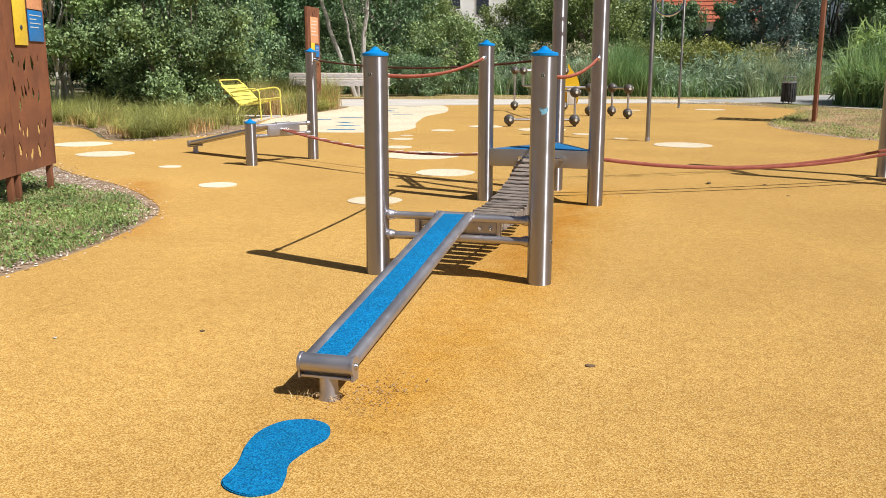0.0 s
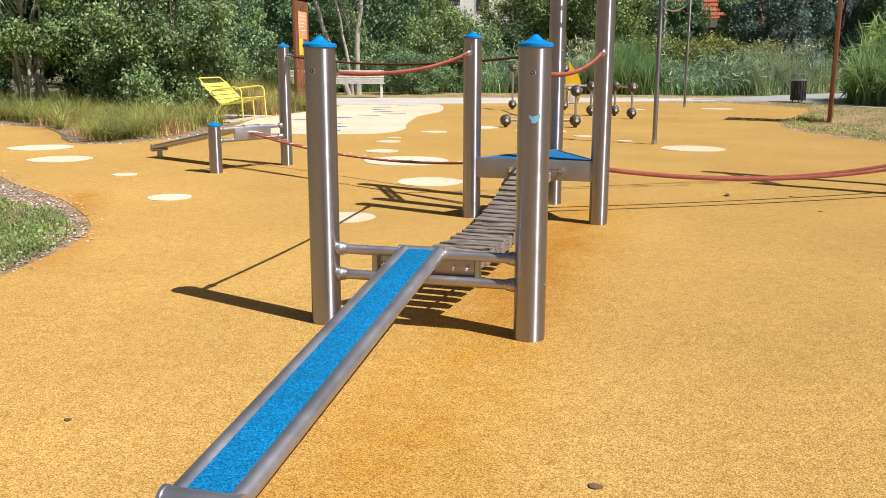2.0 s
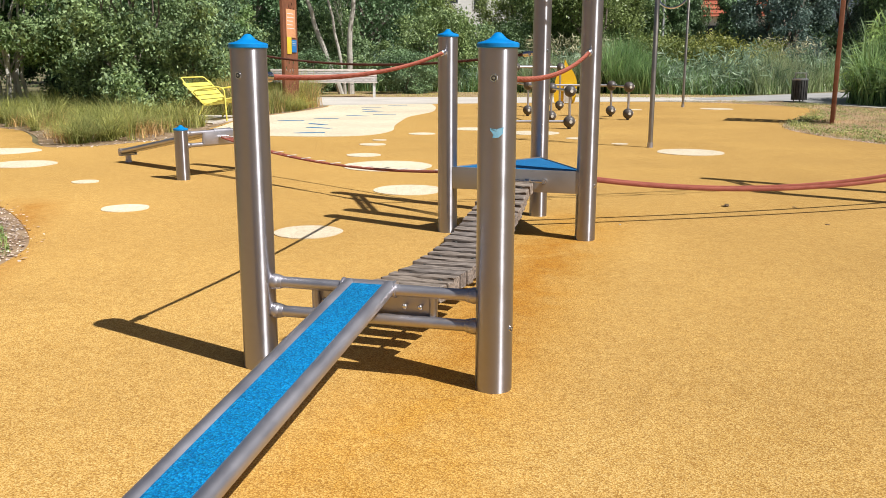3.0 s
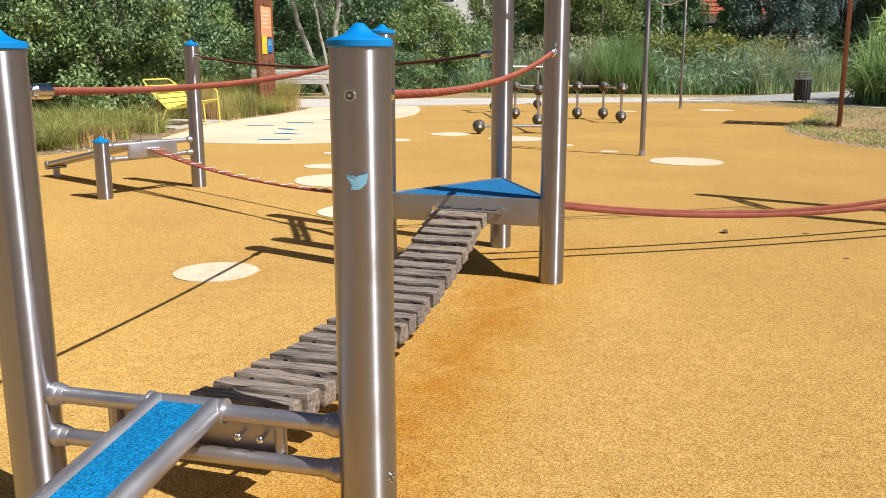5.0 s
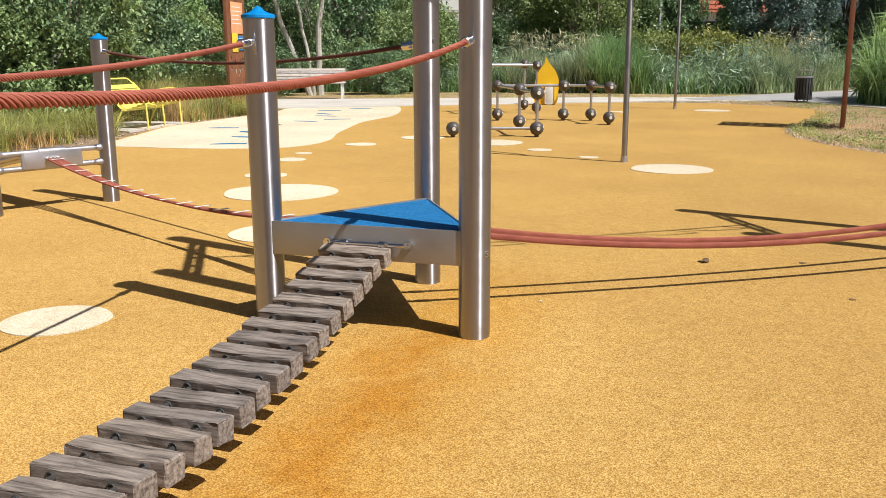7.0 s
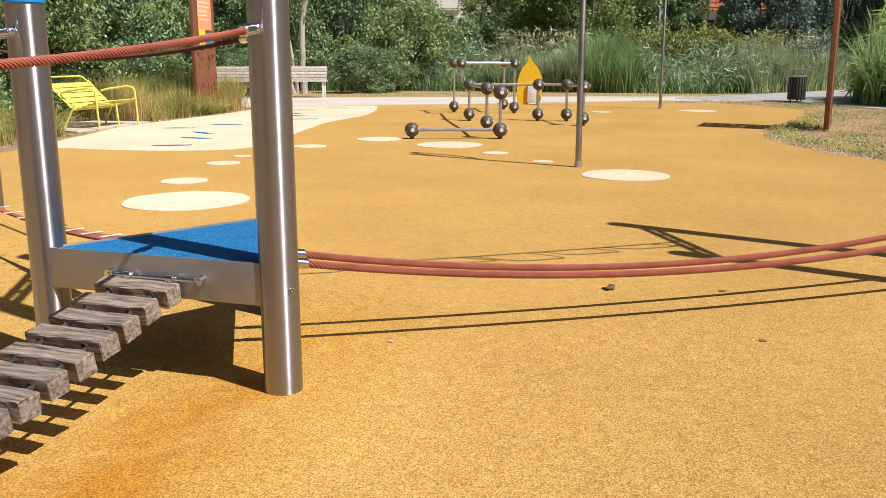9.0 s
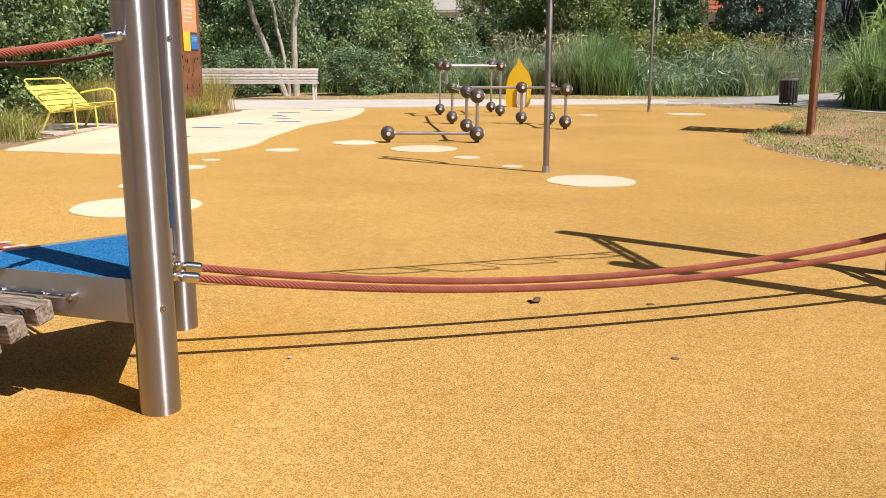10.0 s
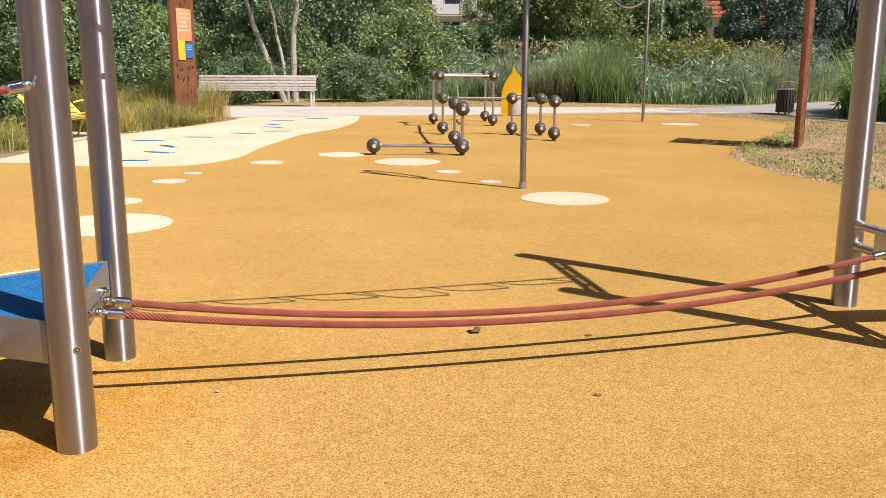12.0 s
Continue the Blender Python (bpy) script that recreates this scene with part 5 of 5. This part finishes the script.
RIM = [(-3.02, -1.80), (-2.98, -0.74), (-3.04, -0.06), (-3.15, 0.50), (-3.35, 1.17), (-3.74, 1.79), (-4.77, 2.64), (-6.01, 3.39), (-7.36, 4.32), (-7.26, 3.83), (-6.04, 2.90), (-4.81, 2.20),
       (-4.04, 1.63), (-3.61, 1.01), (-3.37, 0.43), (-3.29, -0.06), (-3.31, -0.70), (-3.31, -1.80)]
stuff("wood_chips", [chips(RIM, 30000, 0.034, 0.0), chips([(x + 0.05, y + 0.05) for x, y in RIM], 14000, 0.030, 0.0), chips(LEFTBED, 30000, 0.04, 0.005), chips(SEDGEBED, 26000, 0.06, -0.004), chips([(x - 0.10, y - 0.13) for x, y in EDGE], 12000, 0.036, 0.002), chips(DIRT, 5000, 0.05, 0.002)], M_CHIP, "wood chip mulch along the bed edges", "mulch")

REEDS = [(-13, 28.4), (-8, 29.4), (-3, 29.7), (0.0, 29.2), (1.5, 30.4), (3.2, 33.0), (4.8, 36.5), (5.5, 40), (-6, 37), (-14, 33), (-22, 30), (-20, 27.5)]
DARKZONE = [(-2.1, 28.9), (0.9, 28.9), (1.3, 31.5), (-2.0, 32.0)]


def outside_dark(points, keep=0.25):
    """Thin the reeds out where a dark hollow opens between the stands."""
    k = ~inside(DARKZONE, points[:, 0], points[:, 1]) | (rng.uniform(0, 1, len(points)) < keep)
    return points[k]


stuff("reeds", [blades(rng, outside_dark(clumped(REEDS, 420, 34, 0.22, 0.0)), 1.65, 0.034, 0.75, 0.9, 4), blades(rng, outside_dark(clumped(REEDS, 700, 24, 0.25, 0.0), 0.6), 1.05, 0.042, 0.9, 0.8, 4)],
      M_REED, "dense stand of green reeds behind the path", "reeds")
stuff("grey_reeds", [blades(rng, outside_dark(clumped(REEDS, 420, 30, 0.25, 0.0)), 1.5, 0.034, 0.7, 0.8, 4)], M_REEDGREY, "greyish reeds and rushes behind the path", "reeds")
BRIGHTZONE = [(-3.6, 29.5), (-2.0, 29.6), (-1.7, 31.2), (-3.7, 31.4)]
stuff("bright_reeds", [blades(rng, clumped(BRIGHTZONE, 150, 60, 0.20, 0.0), 2.15, 0.032, 0.55, 0.9, 5)], M_REED, "tall bright green clump of reeds behind the path", "reeds")
PALEZONES = ([(-6.6, 29.4), (-3.8, 29.6), (-3.6, 31.6), (-7.0, 31.6)], [(1.5, 30.6), (3.2, 33.0), (4.8, 36.3), (3.4, 37.0), (1.0, 33.0)])
plumes = []
for zone in PALEZONES:
    tips = clumped(zone, 110, 6, 0.25)
    tips[:, 2] = rng.uniform(1.45, 2.05, len(tips))
    plumes.append(leaves(rng, tips, 0.26, 0.2, 0.06))
    plumes.append(blades(rng, tips - [0, 0, 1.4], 1.45, 0.010, 0.25, 0.4, 2))
stuff("reed_plumes", plumes, M_PLUME, "pale feathery seed heads above the grey reeds", "reeds")
stuff("pale_reeds", [blades(rng, clumped(zone, 190, 44, 0.22, 0.0), 1.8, 0.034, 0.65, 0.9, 4) for zone in PALEZONES], M_REEDGREY, "grey-green reeds with seed heads", "reeds")


def reed_foliage(poly, clumps, per, top, size):
    p = clumped(poly, clumps, per, 0.28)
    p[:, 2] = rng.uniform(0.25, 1.0, len(p)) ** 0.8 * top * (0.75 + 0.3 * np.sin(p[:, 0] * 1.3 + p[:, 1]))
    return leaves(rng, p, size, 0.2, 0.055)


stuff("reed_leaves", [reed_foliage(REEDS, 1300, 24, 1.65, 0.42)], M_REEDGREY, "long drooping leaves among the reeds", "reeds")
REEDS_R = [(3.75, 24.4), (4.1, 23.5), (5.0, 22.75), (8.6, 20.4), (11, 23), (8, 29), (6.2, 31.5), (4.9, 28.0), (4.2, 26.0)]
stuff("tall_reeds", [blades(rng, clumped(REEDS_R, 620, 60, 0.20, 0.0), 2.45, 0.036, 0.60, 1.0, 5), blades(rng, clumped(REEDS_R, 500, 40, 0.22, 0.0), 1.5, 0.034, 0.8, 0.9, 4)], M_REED, "tall stand of bright green reeds beside the asphalt path", "reeds")

stuff("tall_reed_leaves", [reed_foliage(REEDS_R, 900, 40, 2.2, 0.50)], M_REED, "long drooping leaves of the tall reeds", "reeds")

# ---- bushes and trees ----
bush = plant("bush", pose(-11.45, 13.35, 0, 0, 0, 20), "dense dark green leafy bush behind the grasses", "bush", 1, (3.6, 3.4, 3.6), 0.05, 62000, 74, 0.33, 0.098, M_LEAF, M_BARK, 6, 0.05, "bushes and trees")
for x, y, r in ((-14.4, 15.2, 100), (-12.6, 16.6, 200), (-17.6, 14.6, 300)):
    copy_thing(bush, pose(x, y, 0, 0, 0, r))
light = plant("small_tree", pose(-14.0, 12.5, 0, 0, 0, 0), "light green many-stemmed small tree with pale branches", "tree", 2, (3.2, 3.2, 4.0), 0.75, 19000, 70, 0.33, 0.11, M_LEAFLIGHT, M_BARKPALE, 7, 0.05, "bushes and trees")
for x, y, r in ((-13.6, 19.2, 140), (-19.5, 17.5, 70), (-16.8, 20.2, 250), (-22, 15, 10), (-16.2, 12.6, 200)):
    copy_thing(light, pose(x, y, 0, 0, 0, r))
birch = plant("tree", pose(-12.2, 25.95, 0), "tree with three pale bare leaning stems behind the bench", "tree", 3, (4.6, 3.8, 4.2), 3.5, 12000, 120, 0.45, 0.12, M_LEAFLIGHT, M_BARKPALE, 0, 0.02, "bushes and trees")
for r0, foot, mid_, top in ((0.085, (-0.10, -0.05), (-0.80, -0.47, 2.05), (-1.12, -0.75, 3.6)), (0.055, (0.0, 0.0), (-0.16, -0.08, 1.5), (-0.52, -0.35, 3.7)), (0.095, (0.20, 0.05), (0.12, 0.05, 1.5), (0.40, 0.20, 4.2))):
    bm = bmesh.new()
    f, q, e = Vector((foot[0], foot[1], -0.05)), Vector(mid_), Vector(top)
    pts = [f.lerp(q, k / 8).lerp(q.lerp(e, k / 8), k / 8) * 0.5 + (f.lerp(q, k / 4) if k < 4 else q.lerp(e, k / 4 - 1)) * 0.5 + Vector((0.03 * math.sin(k * 2.3), 0, 0)) for k in range(9)]
    for k in range(8):
        tube(bm, pts[k], pts[k + 1], r0 * (1.25 - 0.07 * k), r0 * (1.25 - 0.07 * (k + 1)), 9, False)
    part("stem", bm, M_BARKPALE, birch, "pale bare stem")
shrub = plant("bush", pose(-14.6, 28.4, 0, 0, 0, 0), "broad dark green shrub behind the bench", "bush", 4, (4.2, 3.6, 2.9), 0.0, 22000, 90, 0.40, 0.13, M_LEAFDARK, M_BARK, 6, 0.05, "bushes and trees")
for x, y, r in ((-10.4, 30.5, 60), (-18.5, 29.0, 200), (-22, 25.5, 20), (-6.5, 38.5, 20), (4.0, 42.0, 90), (8.8, 38.0, 160), (-12.6, 38.0, 300), (-10.0, 41.0, 110)):
    copy_thing(shrub, pose(x, y, 0, 0, 0, r))
for x, y, r, s in ((-13.3, 25.0, 75, 0.50), (-16.4, 25.6, 160, 0.7), (-10.4, 27.6, 240, 0.5)):
    small = copy_thing(shrub, pose(x, y, 0, 0, 0, r))
    small.scale = (s * 1.25, s * 1.1, s)
tall = plant("tree", pose(-14.5, 33.5, 0, 0, 0, 0), "tall leafy green tree beyond the reeds", "tree", 5, (5.4, 5.0, 7.0), 0.4, 30000, 120, 0.52, 0.16, M_LEAFDARK, M_BARK, 2, 0.16, "bushes and trees")
for x, y, r in ((-19.5, 33, 80), (-24.5, 30.5, 190), (-7.5, 43.0, 40), (-27, 24, 240), (-22.5, 20.5, 120), (-30, 35, 60), (-26, 42, 20), (-19.0, 46, 150)):
    copy_thing(tall, pose(x, y, 0, 0, 0, r))
mid = plant("tree", pose(-15.0, 37.5, 0, 0, 0, 0), "light green leafy tree beyond the reeds", "tree", 6, (4.6, 4.4, 5.0), 0.2, 30000, 90, 0.52, 0.15, M_LEAFOLIVE, M_BARK, 2, 0.12, "bushes and trees")
for x, y, r in ((-15.5, 41.5, 90), (-5.6, 38.2, 200), (-11.2, 48.0, 30), (-20, 40, 300)):
    copy_thing(mid, pose(x, y, 0, 0, 0, r))
low = plant("bush", pose(-1.0, 40.0, 0, 0, 0, 0), "low yellowish green bush beyond the reeds", "bush", 7, (5.0, 4.0, 2.05), 0.0, 20000, 180, 0.45, 0.13, M_LEAFYELLOW, M_BARK, 5, 0.05, "bushes and trees")
for x, y, r in ((-4.2, 39.0, 70), (-14.0, 38.5, 170), (2.0, 41.0, 250), (-3.0, 35.5, 140), (0.2, 35.2, 210)):
    copy_thing(low, pose(x, y, 0, 0, 0, r))
willow = plant("tree", pose(2.6, 39.0, 0, 0, 0, 0), "grey-green willow with fine leaves beyond the reeds", "tree", 8, (4.2, 4.0, 6.0), 0.2, 46000, 110, 0.42, 0.14, M_LEAFBLUE, M_BARK, 3, 0.13, "bushes and trees")
copy_thing(willow, pose(5.2, 43.5, 0, 0, 0, 130))
round_tree = plant("tree", pose(-4.55, 51.0, 0, 0, 0, 0), "round-crowned green tree before the houses", "tree", 9, (2.7, 2.7, 3.8), 1.3, 21000, 130, 0.38, 0.19, M_LEAF, M_BARK, 1, 0.12, "bushes and trees")
for x, y, r in ((-7.2, 50, 210), (3.8, 50, 200), (9.5, 47, 20), (-11.0, 55, 80), (-21.8, 53, 80), (-26.5, 58, 30)):
    copy_thing(round_tree, pose(x, y, 0, 0, 0, r))
for x, y, r, s in ((0.60, 51.0, 100, 0.74), (-2.05, 52, 50, 0.70), (-3.4, 53, 20, 0.8)):
    smaller = copy_thing(round_tree, pose(x, y, 0, 0, 0, r))
    smaller.scale = (s, s, 0.95)
for x, y, r in ((8.5, 42, 0), (12.5, 38, 90), (-34, 27, 30), (-31, 18, 100), (-26, 12, 200), (14.5, 30, 10)):
    copy_thing(tall, pose(x, y, 0, 0, 0, r))

# ---- litter round the foot of the ramp ----
near = np.random.default_rng(5)
p = np.column_stack([near.normal(-0.37, 0.05, 60), near.normal(-1.88, 0.035, 60), near.uniform(0.004, 0.02, 60)])
stuff("straw_litter", [blades(near, p, 0.05, 0.004, 1.6, 0.9)], M_STRAW, "pale dry stalks caught round the foot of the ramp", "litter")
p = np.column_stack([near.normal(-0.37 + 0.16, 0.07, 260), near.normal(-1.88 + 0.10, 0.10, 260), near.uniform(0.004, 0.008, 260)])
co, fa = leaves(near, p, 0.011, 2.0)
co[:, 2] = np.maximum(co[:, 2], 0.002)
stuff("bark_litter", [(co, fa)], M_SOIL, "brown crumbs of bark and soil on the yellow rubber", "litter")
